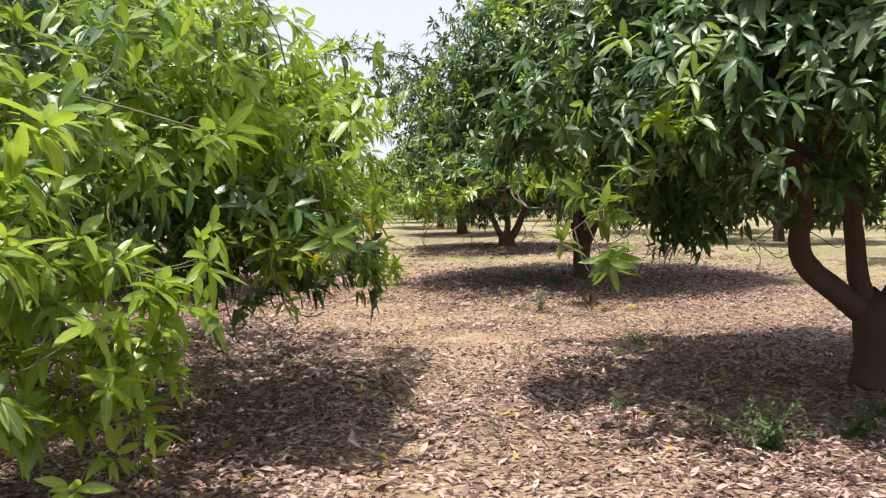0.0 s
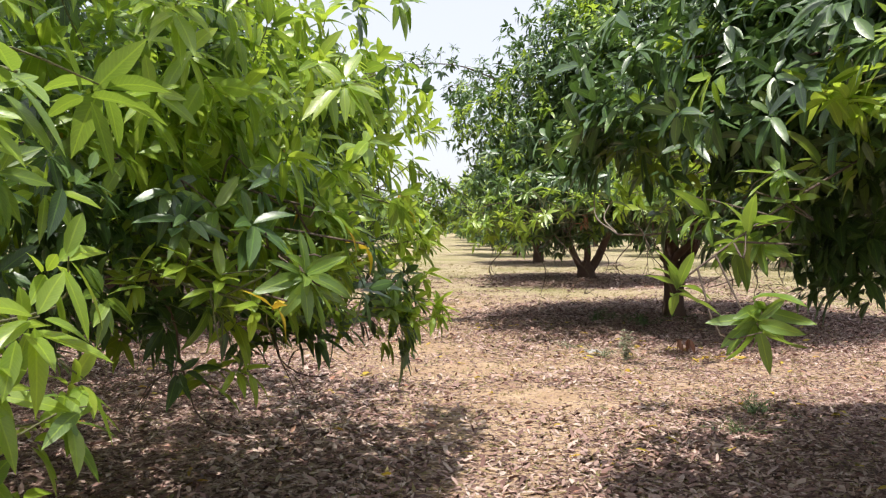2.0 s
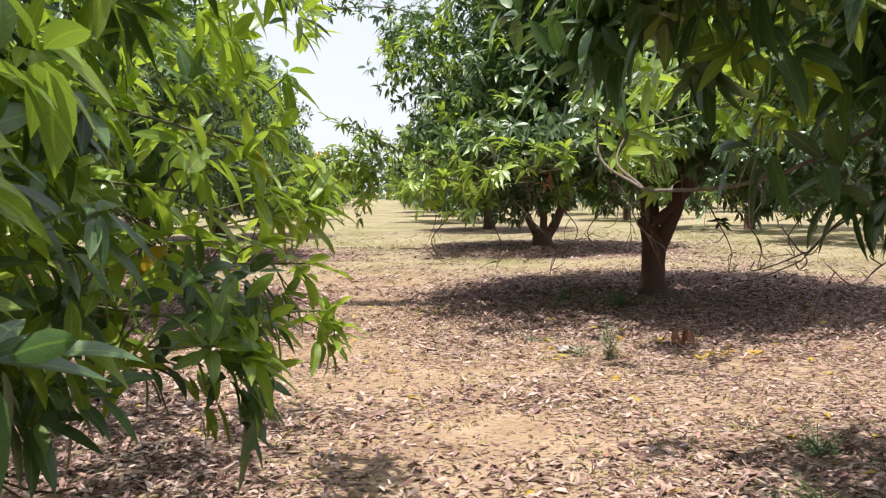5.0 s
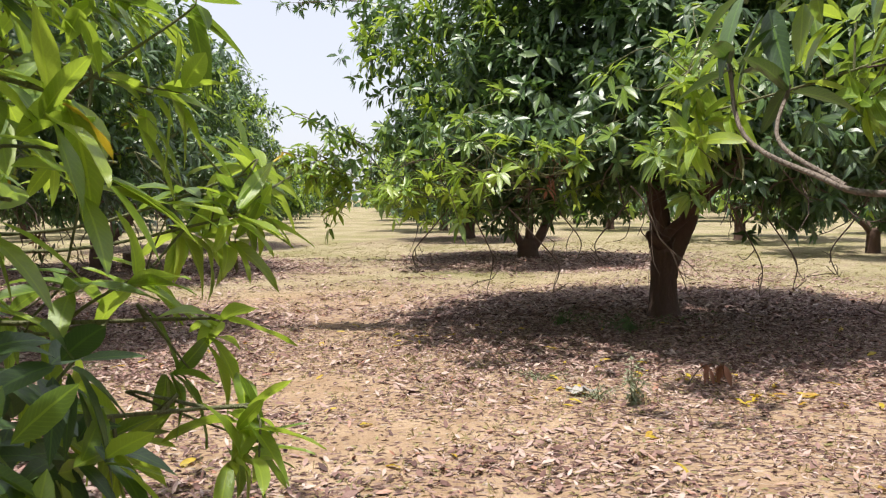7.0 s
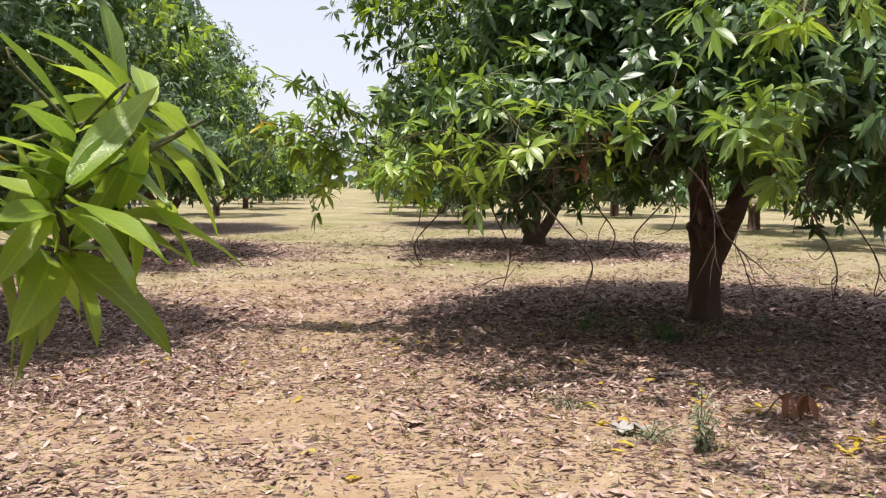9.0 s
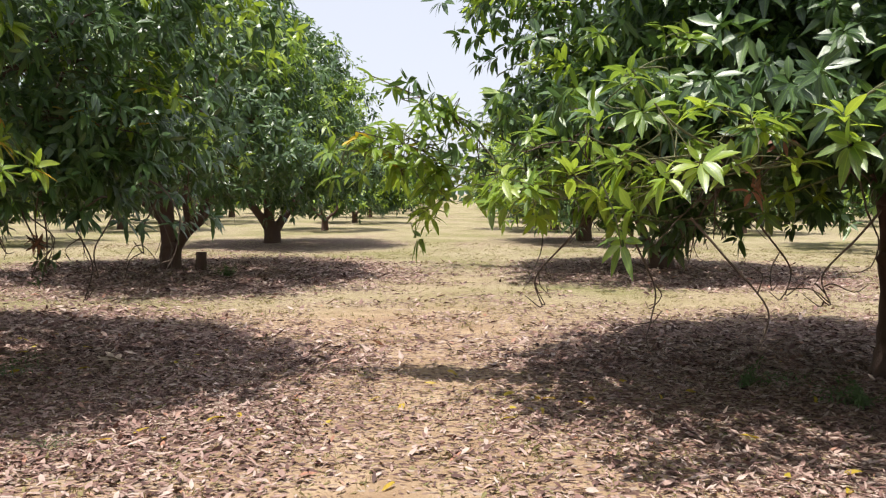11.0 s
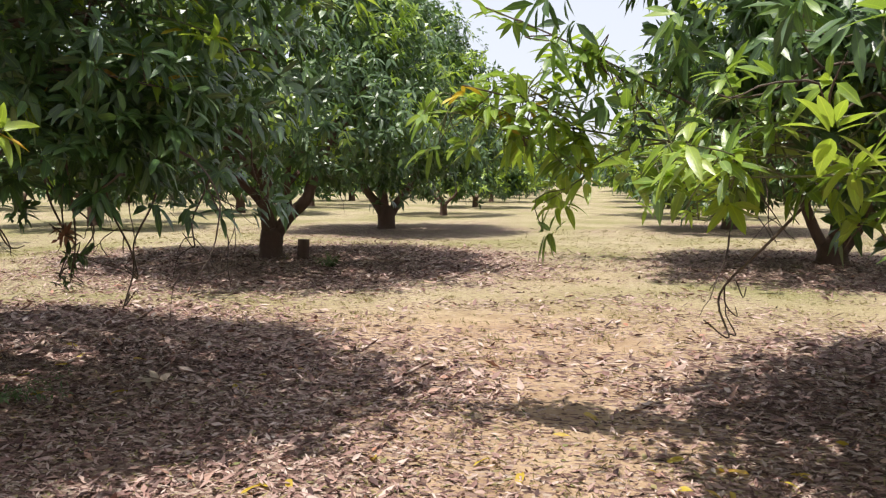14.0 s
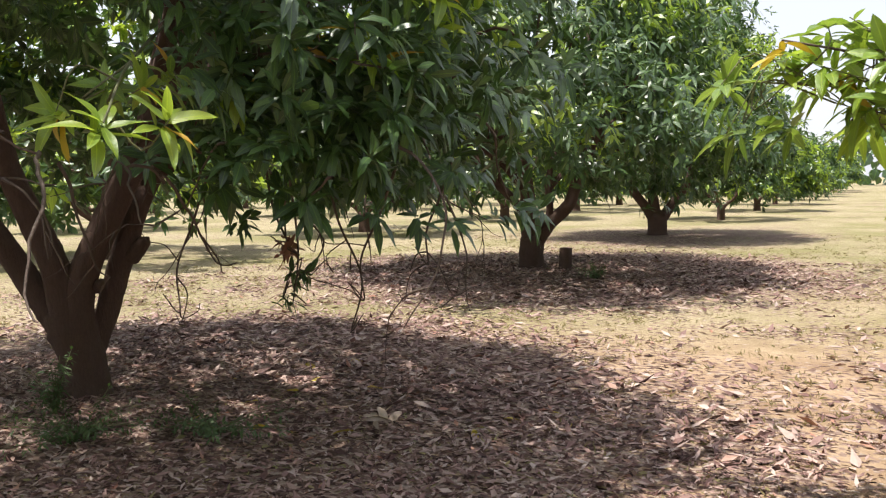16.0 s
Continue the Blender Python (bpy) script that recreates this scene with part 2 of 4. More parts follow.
def whorl_dirs(rng, axis, per):
    """Leaf directions of whorls: (n*per, 3) directions and the axis of each."""
    n = len(axis)
    ref = np.where(np.abs(axis[:, 2:3]) > 0.9, np.array([[1.0, 0, 0]]), np.array([[0, 0, 1.0]]))
    e1 = unit(np.cross(axis, ref))
    e2 = np.cross(axis, e1)
    phi = np.arange(per)[None] * 2.4 + rng.uniform(0, 6.28, (n, 1)) + rng.normal(0, 0.25, (n, per))
    th = np.radians(rng.uniform(34, 105, (n, per)))
    d = np.cos(th)[..., None] * axis[:, None] + np.sin(th)[..., None] * (np.cos(phi)[..., None] * e1[:, None] + np.sin(phi)[..., None] * e2[:, None])
    d[..., 2] -= rng.uniform(0.0, 0.38, (n, per))
    return unit(d).reshape(-1, 3), np.repeat(axis, per, 0)


def whorls(rng, pts, axis, per, size, detail):
    way, up = whorl_dirs(rng, axis, per)
    n = len(way)
    base = np.repeat(pts, per, 0) - up * rng.uniform(0, 0.09, (n, 1))
    L = size * rng.uniform(0.65, 1.2, n)
    up2 = unit(up + np.array([0, 0, 0.8]) + rng.normal(0, 0.25, (n, 3)))
    return leaves(base + way * 0.015, way, up2, L, L * rng.uniform(0.26, 0.35, n) * (1.3 if detail == 0 else 1.05), rng.uniform(0.1, 0.5, n), 0.12, detail)


def join(chunks):
    V, T, k = [], [], 0
    for v, t in chunks:
        V.append(v)
        T.append(t + k)
        k += len(v)
    return np.concatenate(V), np.concatenate(T)


def tube(points, radii, sides=8, wobble=0.0, rng=None):
    """A tapered tube along points, closed at the end."""
    P = np.array(points, float)
    R = np.array(radii, float)
    tang = unit(np.gradient(P, axis=0))
    ref = np.array([0.31, 0.95, 0.05])
    e1 = unit(np.cross(tang, ref))
    e2 = np.cross(tang, e1)
    ang = np.arange(sides) / sides * 2 * np.pi
    rr = R[:, None] * np.ones((1, sides))
    if wobble:
        rr = rr * (1 + rng.normal(0, wobble, (1, sides)) + rng.normal(0, wobble * 0.5, rr.shape))
    V = P[:, None] + rr[..., None] * (np.cos(ang)[None, :, None] * e1[:, None] + np.sin(ang)[None, :, None] * e2[:, None])
    n = len(P)
    V = np.concatenate([V.reshape(-1, 3), P[-1:] + tang[-1:] * R[-1]])
    i, j = np.meshgrid(np.arange(n - 1), np.arange(sides), indexing="ij")
    a, b = i * sides + j, i * sides + (j + 1) % sides
    c, d = a + sides, b + sides
    T = np.concatenate([np.stack([a, b, d], -1).reshape(-1, 3), np.stack([a, d, c], -1).reshape(-1, 3)])
    jj = np.arange(sides)
    T = np.concatenate([T, np.stack([(n - 1) * sides + jj, (n - 1) * sides + (jj + 1) % sides, np.full(sides, n * sides)], -1)])
    return V, T


def smooth_line(points, steps):
    """A Catmull-Rom line through the points."""
    P = [np.array(p, float) for p in points]
    P = [2 * P[0] - P[1]] + P + [2 * P[-1] - P[-2]]
    out = []
    for a, b, c, d in zip(P, P[1:], P[2:], P[3:]):
        for i in range(steps):
            t = i / steps
            out.append(0.5 * (2 * b + (c - a) * t + (2 * a - 5 * b + 4 * c - d) * t * t + (3 * b - a - 3 * c + d) * t ** 3))
    return np.array(out + [P[-2]])


# ---- plan ----
LANE = np.array([(0.0, -3.0), (0.08, 2.0), (0.16, 3.2), (0.02, 5.7), (-0.1, 7.2), (-0.45, 9.2), (-1.02, 11.3), (-1.35, 12.0)])


def lane_distance(x, y):
    best = np.full(np.shape(x), 1e9)
    for (ax, ay), (bx, by) in zip(LANE, LANE[1:]):
        dx, dy = bx - ax, by - ay
        t = np.clip(((x - ax) * dx + (y - ay) * dy) / (dx * dx + dy * dy), 0, 1)
        best = np.minimum(best, np.hypot(x - ax - t * dx, y - ay - t * dy))
    return best


TREES = {   # base x, y, crown radius, crown bottom, crown top
    "A": (3.38, 6.5, 2.6, 1.5, 5.0), "B": (2.55, 15.5, 3.15, 1.5, 5.6), "C": (1.92, 25.4, 3.1, 1.2, 5.2), "D": (0.82, 35.2, 2.9, 1.1, 5.0),
    "L1": (-5.4, 6.3, 4.3, 1.15, 4.5), "F": (-6.15, 14.6, 3.1, 1.6, 5.4), "G": (-7.28, 23.2, 3.5, 1.45, 5.8), "H": (-8.2, 31.7, 3.1, 1.5, 6.4),
    "L0": (-4.7, -1.8, 4.0, 1.2, 5.0), "R0": (4.2, -3.0, 3.4, 1.4, 5.0),
}


def canopy_shade(x, y):
    """How much of the ground here lies under the crowns, shifted to where their shadows fall: 0 to 1."""
    best = np.zeros(np.shape(x))
    for tx, ty, r, _, _ in TREES.values():
        d = np.hypot(x - tx - 0.4, y - ty - 0.35) / (r + 0.3)
        best = np.maximum(best, np.clip((1.25 - d) / 0.5, 0, 1))
    return best


def waves(x, y, scale, seed):
    rng = np.random.default_rng(seed)
    out = np.zeros(np.shape(x))
    for _ in range(7):
        a, f, ph = rng.uniform(0, 6.28), scale * rng.uniform(0.6, 1.8), rng.uniform(0, 6.28)
        out = out + np.sin((x * math.cos(a) + y * math.sin(a)) * f + ph)
    return out / 4


def ground_z(x, y):
    mound = np.zeros(np.shape(x))
    for tx, ty, *_ in TREES.values():
        mound = np.maximum(mound, np.exp(-((x - tx) ** 2 + (y - ty) ** 2) / 2.2))
    near = np.exp(-(x * x + (y - 10) ** 2) / 900)
    return -0.09 + 0.07 * mound + near * (0.012 * waves(x, y, 1.3, 3) + 0.007 * waves(x, y, 5, 4))


# ---- ground ----
def ground():
    def axis(lo, hi, step, far, grow):
        mid = list(np.arange(lo, hi + 1e-6, step))
        s, a, b = step, [], []
        x = lo
        while x > -far:
            s *= grow
            x -= s
            a.append(x)
        s, x = step, hi
        while x < far:
            s *= grow
            x += s
            b.append(x)
        return np.array(a[::-1] + mid + b)
    xs, ys = axis(-10, 7, 0.16, 900, 1.2), axis(0, 24, 0.16, 900, 1.2)
    X, Y = np.meshgrid(xs, ys)
    Z = ground_z(X, Y)
    V = np.stack([X, Y, Z], -1).reshape(-1, 3)
    i, j = np.meshgrid(np.arange(len(ys) - 1), np.arange(len(xs) - 1), indexing="ij")
    a = i * len(xs) + j
    T = np.concatenate([np.stack([a, a + 1, a + len(xs) + 1], -1).reshape(-1, 3), np.stack([a, a + len(xs) + 1, a + len(xs)], -1).reshape(-1, 3)])
    me = tri_mesh("ground", V, T)
    cover = me.color_attributes.new("cover", "FLOAT_COLOR", "POINT")
    x, y = V[:, 0], V[:, 1]
    lit = litter_amount(x, y)
    straw = np.clip((np.hypot(x + 1, (y - 7) * 0.75) - 7) / 5 + 0.35 * waves(x, y, 0.8, 9), 0, 1)
    data = np.ones((len(V), 4), np.float32)
    data[:, 0], data[:, 1], data[:, 2] = lit, straw, 0
    cover.data.foreach_set("color", data.ravel())
    return tagged(mesh_part("ground", me, M_GROUND), "dry sandy orchard soil strewn with fallen leaves", "ground", kind="structure")


def litter_amount(x, y):
    lane = np.exp(-(lane_distance(x, y) / 1.3) ** 2)
    # litter lies under the crowns; its darker ground colour follows their cast shadow
    c = canopy_shade(x, y)
    near = np.clip((24 - np.hypot(x, y - 8)) / 8, 0, 1) * np.clip((18.5 - y) / 4.5, 0.55, 1)
    return np.clip((0.85 * c + 0.38 * near) * (1 - 0.45 * lane * (1 - c)) + 0.18 * waves(x, y, 1.1, 12) + 0.24 * waves(x, y, 3.1, 14) * (1 - 0.6 * c), 0.0, 0.92)


ground()


# ---- trees ----
def crown_points(rng, n, R, z0, z1, seed, bulges=(), under=0.25, hollow=1.3, lifts=(), top=0.7):
    """Places and axes of the leaf whorls of a crown, about its trunk's foot."""
    az = rng.uniform(0, 2 * np.pi, n)
    v = rng.beta(1.1, 1.35, n)
    prof = np.where(v > 0.2, np.maximum(1 - (np.clip(v - 0.2, 0, 1) / 0.8) ** 2.3, 0) ** (1 / 2.1), 1 - 0.3 * ((0.2 - v) / 0.2) ** 2)
    k = max(20, n // 42)          # the whorls gather in clumps
    own = rng.integers(0, k, n)
    az_c, v_c, r_c = rng.uniform(0, 2 * np.pi, k), rng.beta(1.1, 1.35, k), rng.normal(0, 0.09, k)
    gathered = rng.random(n) < 0.72
    az = np.where(gathered, az_c[own] + rng.normal(0, 0.27 / R, n), az)
    v = np.clip(np.where(gathered, v_c[own] + rng.normal(0, 0.24 / (z1 - z0), n), v), 0, 1)
    prof = np.where(v > 0.2, np.maximum(1 - (np.clip(v - 0.2, 0, 1) / 0.8) ** 2.3, 0) ** (1 / 2.1), 1 - 0.3 * ((0.2 - v) / 0.2) ** 2)
    lump = 1 + np.where(gathered, r_c[own], -0.06) + 0.07 * np.sin(3 * az + seed) + 0.06 * np.sin(5 * az + 2.1 * seed + 3 * v) + 0.05 * np.sin(9 * az + seed * 3.3 + 7 * v)
    rad = R * np.ones(n)
    for a, wide, more in bulges:
        off = np.abs((np.degrees(az) - a + 180) % 360 - 180)
        rad = rad + more * np.exp(-(off / wide) ** 2) * np.clip(1.25 - v * 1.3, 0, 1)
    deep = np.abs(rng.normal(0, 0.16, n))
    r = rad * prof * lump * (1 - deep) + rng.normal(0, 0.10, n)
    z = z0 + (z1 - z0) * v + 0.22 * np.sin(4 * az + seed) * (1 - v) + 0.15 * np.sin(7 * az + 2 * seed) + rng.normal(0, 0.10, n)
    low = rng.random(n) < under
    rl = R * np.sqrt(rng.random(n)) * 0.98
    r = np.where(low, rl * lump, r)
    z = np.where(low, z0 + 0.35 + 0.95 * (1 - (rl / R) ** 2) * rng.uniform(0.6, 1.5, n) + rng.normal(0, 0.15, n), z)
    for a, wide, more in lifts:
        off = np.abs((np.degrees(az) - a + 180) % 360 - 180)
        z = z + more * np.exp(-(off / wide) ** 2) * np.clip((z0 + 1.6 - z) / 1.2, 0, 1)
    P = np.stack([np.cos(az) * r, np.sin(az) * r, z], -1)
    A = unit(np.stack([np.cos(az) * 0.8, np.sin(az) * 0.8, np.where(low, -0.1, 0.15 + 0.9 * v)], -1) + rng.normal(0, 0.35, (n, 3)))
    # gaps between the clumps
    g = np.sin(P[:, 0] * 2.9 + seed) * np.sin(P[:, 1] * 2.7 + 2 * seed) * np.sin(P[:, 2] * 3.3 + seed)
    keep = (g > -0.5) & ((v < 0.5) | (rng.random(n) < top)) & ~((np.hypot(P[:, 0], P[:, 1]) < hollow) & (P[:, 2] < z0 + 1.1))
    return P[keep], A[keep]


def limb_line(rng, a, b, lift, steps=5):
    a, b = np.array(a, float), np.array(b, float)
    mid = (a + b) / 2 + np.array([0, 0, lift]) + rng.normal(0, 0.10, 3)
    return smooth_line([a, mid, b], steps)


def one_leaf_meshes():
    """Verts and triangles of five single blades with waved edges."""
    out = []
    for i in range(5):
        s, w = [], []
        steps = 7
        for k in range(steps + 1):
            u = k / steps
            width = 0.5 * (0.23 + 0.02 * i) * (math.sin(math.pi * u ** 0.85) ** 0.75 if 0 < u < 1 else 0.0)
            dz = -(0.10 + 0.09 * i) * u * u
            wave = 0.02 * math.sin(9 * u + i)
            s += [(u, -width, dz + 0.35 * width + wave, u, 1), (u, 0, dz, u, 2), (u, width, dz + 0.35 * width - wave, u, 3)]
        for k in range(steps):
            a = 3 * k
            w += [(a, a + 1, a + 4), (a, a + 4, a + 3), (a + 1, a + 2, a + 5), (a + 1, a + 5, a + 4)]
        out.append((np.array(s), np.array(w)))
    return out


LEAF_FORMS = one_leaf_meshes()
LEAF_MESHES = {}


def leaf_mesh(mat, i):
    if (mat.name, i) not in LEAF_MESHES:
        me = tri_mesh("leaf", *LEAF_FORMS[i])
        me.materials.append(mat)
        LEAF_MESHES[(mat.name, i)] = me
    return LEAF_MESHES[(mat.name, i)]


def spray(tree, rng, points, count, mat, size=0.19, per=10, single=True, spread=0.16, yellow=0.0, thick=0.008, clear=0.36, leafy_from=0.3, forms=5, fresh=0.45, wood=None):
    """A leafy branch of a tree along points (in the world): its wood, and whorls along its outer half."""
    base = np.array(tree.location)
    line = smooth_line(points, 6) - base
    rad = np.linspace(thick, 0.004, len(line))
    chunks = [tube(line, rad, 6)]
    tips = []
    for i in range(count):
        u = rng.uniform(leafy_from, 1.0) if i else 1.0
        p = line[int(u * (len(line) - 1))]
        q = p + rng.normal(0, spread, 3) * np.array([1, 1, 0.9])
        if i == 0:
            q = p
        if lane_distance(q[0] + base[0], q[1] + base[1]) < clear:
            continue
        tips.append((q, p))
        if i:
            chunks.append(tube(limb_line(rng, p, q, -0.02, 3), np.linspace(0.005, 0.0025, 7), 5))
    branch = mesh_part("branch", tri_mesh("branch", *join(chunks)), wood or (M_SHOOT if mat is M_YOUNG_LIT else M_TWIG), tree)
    if not tips:
        return branch
    Q = np.array([q for q, _ in tips])
    A = unit(unit(Q - np.array([p for _, p in tips]) + 1e-4) + unit(line[-1] - line[0])[None] * 0.6 + np.array([0, 0, 0.85 if mat is M_YOUNG_LIT else 0.25]) + rng.normal(0, 0.2, Q.shape))
    if single:
        way, up = whorl_dirs(rng, A, per)
        pos = np.repeat(Q, per, 0) - up * rng.uniform(0, 0.07, (len(way), 1))
        for k, (p, d, u) in enumerate(zip(pos, way, up)):
            tone = M_MID if mat is M_YOUNG_LIT and (k // per) % 5 in (2, 4) else mat
            ref = unit(u + np.array([0, 0, 0.9]) + rng.normal(0, 0.3, 3))
            side = unit(np.cross(ref, d))
            nrm = np.cross(d, side)
            L = size * rng.uniform(0.7, 1.2)
            m = Matrix(((d[0], side[0], nrm[0], 0), (d[1], side[1], nrm[1], 0), (d[2], side[2], nrm[2], 0), (0, 0, 0, 1)))
            ob = new("leaf", leaf_mesh(M_YELLOW if rng.random() < yellow else tone, int(rng.integers(forms))))
            ob.parent = branch
            ob.matrix_basis = Matrix.Translation(Vector(p)) @ m @ Matrix.Diagonal((L, L, L, 1))
    else:
        old = (rng.random(len(Q)) > fresh) & (mat is M_YOUNG_LIT)
        for tone, mk in ((mat, ~old), (M_MID, old)):
            if mk.any():
                v, t = whorls(rng, Q[mk], A[mk], per, size, 3)
                mesh_part("leaves", tri_mesh("leaves", v, t), tone, branch, kind="stuff")
    return branch


def twig_mesh(rng, start, length, droop):
    """A bare hanging twig that forks and curls up at its ends."""
    chunks = []

    def grow(p, d, left, r, level):
        pts, n = [np.array(p, float)], max(4, int(left / 0.065))
        for i in range(n):
            d = unit(d + rng.normal(0, 0.16, 3) + np.array([0, 0, -droop if i < n * 0.65 else droop * 1.1]))
            pts.append(pts[-1] + d * 0.065)
            if level < 2 and rng.random() < 0.13:
                grow(pts[-1], unit(d + rng.normal(0, 0.8, 3)), left * rng.uniform(0.25, 0.6), r * 0.65, level + 1)
        pts = np.array(pts)
        pts[:, 2] = np.maximum(pts[:, 2], 0.3 + 0.05 * np.sin(np.arange(len(pts))))
        chunks.append(tube(pts, np.linspace(r, r * 0.35, len(pts)), 4))
    grow(start, unit(rng.normal(0, 1, 3) * np.array([1, 1, 0.2])), length, 0.009, 0)
    return tri_mesh("twig", *join(chunks))


def mango_tree(key, label, trunk, limbs, seed, n_whorl, per=11, size=0.20, bulges=(), under=0.25, near=True, young=0.10, stubs=(), twigs=0, twig_az=(0, 360), lat=0.0, hollow=1.3, clumps=(), detail=1, lifts=(), twig_low=0.1, top=0.7, mid=0.10, inner_share=6):
    """A tree of the plan. trunk: (lateral, depth, z, radius) rows; limbs: rows of the same, turned by lat degrees about the foot."""
    x, y, R, z0, z1 = TREES[key]
    rng = np.random.default_rng(seed)
    foot = float(ground_z(np.array(x), np.array(y)))
    tree = new("mango_tree")
    tree.location = (x, y, foot)
    tagged(tree, label, "tree", "mango trees of the orchard")
    c, s = math.cos(radians(lat)), math.sin(radians(lat))

    def turn(rows):
        return [(a * c - b * s, a * s + b * c, h) for a, b, h, _ in rows]
    line = smooth_line(turn(trunk), 5)
    rad = smooth_line([(r, 0, 0) for *_, r in trunk], 5)[:, 0]
    line[0, 2] -= 0.12
    rad[0] *= 1.25
    mesh_part("trunk", tri_mesh("trunk", *tube(line, rad, 14, 0.05, rng)), M_BARK, tree)
    for rows in stubs:
        mesh_part("stub", tri_mesh("stub", *tube(smooth_line(turn(rows), 4), smooth_line([(r, 0, 0) for *_, r in rows], 4)[:, 0], 9, 0.06, rng)), M_BARK, tree)
    for rows in limbs:
        pts = smooth_line(turn(rows), 6)
        rr = smooth_line([(r, 0, 0) for *_, r in rows], 6)[:, 0]
        limb = mesh_part("limb", tri_mesh("limb", *tube(pts, rr, 10, 0.04, rng)), M_BARK, tree)
        # boughs from the limb out to the crown
        chunks, end = [], pts[-1]
        out = np.arctan2(end[1], end[0])
        for k in range(5 if detail else 2):
            a = out + rng.uniform(-1.0, 1.0)
            v = rng.uniform(0.12, 0.85)
            rr2 = R * (0.85 if v < 0.5 else 0.55) * rng.uniform(0.6, 1.0)
            goal = np.array([math.cos(a) * rr2, math.sin(a) * rr2, z0 + (z1 - z0) * v])
            from_ = pts[int(rng.uniform(0.6, 1.0) * (len(pts) - 1))]
            b = limb_line(rng, from_, goal, 0.25, 6)
            chunks.append(tube(b, np.linspace(rr[-1] * 0.7, 0.014, len(b)), 7))
            for q in range(4 if detail else 0):
                p = b[int(rng.uniform(0.35, 0.95) * (len(b) - 1))]
                g2 = p + rng.normal(0, 0.55, 3) + np.array([math.cos(a), math.sin(a), 0.1]) * 0.4
                g2[2] = max(g2[2], z0 + 0.15)
                b2 = limb_line(rng, p, g2, 0.05, 4)
                chunks.append(tube(b2, np.linspace(0.016, 0.006, len(b2)), 5))
        mesh_part("bough", tri_mesh("bough", *join(chunks)), M_BARK, limb)
    P, A = crown_points(rng, n_whorl, R, z0, z1, seed, bulges, under, hollow, lifts, top)
    for cx, cy, cz, sx, sy, sz, n in clumps:
        q = rng.normal(0, 1, (n, 3)) * np.array([sx, sy, sz]) + np.array([cx - x, cy - y, cz - foot])
        q = q[q[:, 2] > 0.62]
        P = np.concatenate([P, q])
        A = np.concatenate([A, unit(np.stack([q[:, 0], q[:, 1], np.full(len(q), 1.5)], -1) / R + rng.normal(0, 0.4, q.shape))])
    # sparser, oversized leaves added inside the crown to block light and deepen its shade
    m = n_whorl // inner_share
    az, v = rng.uniform(0, 2 * np.pi, m), rng.uniform(0.16, 0.95, m)
    r = R * np.sqrt(np.maximum(1 - v ** 2.3, 0.02)) * rng.uniform(0.4, 0.82, m)
    inside = np.stack([np.cos(az) * r, np.sin(az) * r, z0 + 0.25 + (z1 - z0) * v], -1)
    inside = inside[~((r < hollow) & (inside[:, 2] < z0 + 0.9))]
    inside = inside[lane_distance(inside[:, 0] + x, inside[:, 1] + y) > 1.3]
    inner = whorls(rng, inside, unit(inside * np.array([1, 1, 0.2]) + rng.normal(0, 0.6, inside.shape)), 6, size * 1.5, 0)
    wx, wy = P[:, 0] + x, P[:, 1] + y
    ok = (lane_distance(wx, wy) > 0.36) | (P[:, 2] > 2.0)
    P, A, wx, wy = P[ok], A[ok], wx[ok], wy[ok]
    out_most = np.hypot(P[:, 0], P[:, 1]) / R + (P[:, 2] - z0) / (z1 - z0) * 0.4
    fresh = (rng.random(len(P)) < young * np.where(out_most > 0.9, 1.8, 0.3)) | ((np.sin(P[:, 0] * 1.3 + seed) * np.sin(P[:, 1] * 1.2) * np.sin(P[:, 2] * 1.6 + seed) > 0.62) & (out_most > 0.85))
    away = lane_distance(wx, wy)
    by_lane = (away < 1.35) if near else np.zeros(len(P), bool)
    close = (away < 2.6) & ~by_lane if near else np.zeros(len(P), bool)
    beyond = (away > 5.3) if near else np.zeros(len(P), bool)
    # lighter leaf colours gain share with height, imitating the sunlit crown top
    lit_top = np.clip((P[:, 2] - z0 + 0.3) / 1.2, 0.25, 1.25)
    fresh = fresh & (rng.random(len(P)) < lit_top + 0.1)
    # paler green gathers towards the lane in place of sky sheen on leaves
    green = ~fresh & (rng.random(len(P)) < mid * lit_top * np.clip(1.6 - away / 2.2, 0.25, 1))
    for name, mat, mask in (("crown", M_LEAF, ~fresh & ~green), ("green_leaves", M_MID, green), ("young_leaves", M_YOUNG_LIT, fresh)):
        chunks = [inner] if name == "crown" else []
        for d, mk in ((3, mask & by_lane), (2, mask & close), (detail, mask & ~close & ~by_lane & ~beyond), (0, mask & beyond)):
            if mk.any():
                chunks.append(whorls(rng, P[mk], A[mk], per, size, d))
        if chunks:
            mesh_part(name, tri_mesh(name, *join(chunks)), mat, tree, kind="stuff")
    for _ in range(twigs):
        a = radians(rng.uniform(*twig_az))
        r = R * rng.uniform(0.45, 0.95)
        if lane_distance(x + math.cos(a) * r, y + math.sin(a) * r) < 1.45:
            continue
        mesh_part("twig", twig_mesh(rng, (math.cos(a) * r, math.sin(a) * r, z0 + rng.uniform(0.0, 0.4) - 0.1 + twig_low), rng.uniform(0.5, 1.1), rng.uniform(0.08, 0.28)), M_TWIG, tree)
    return tree


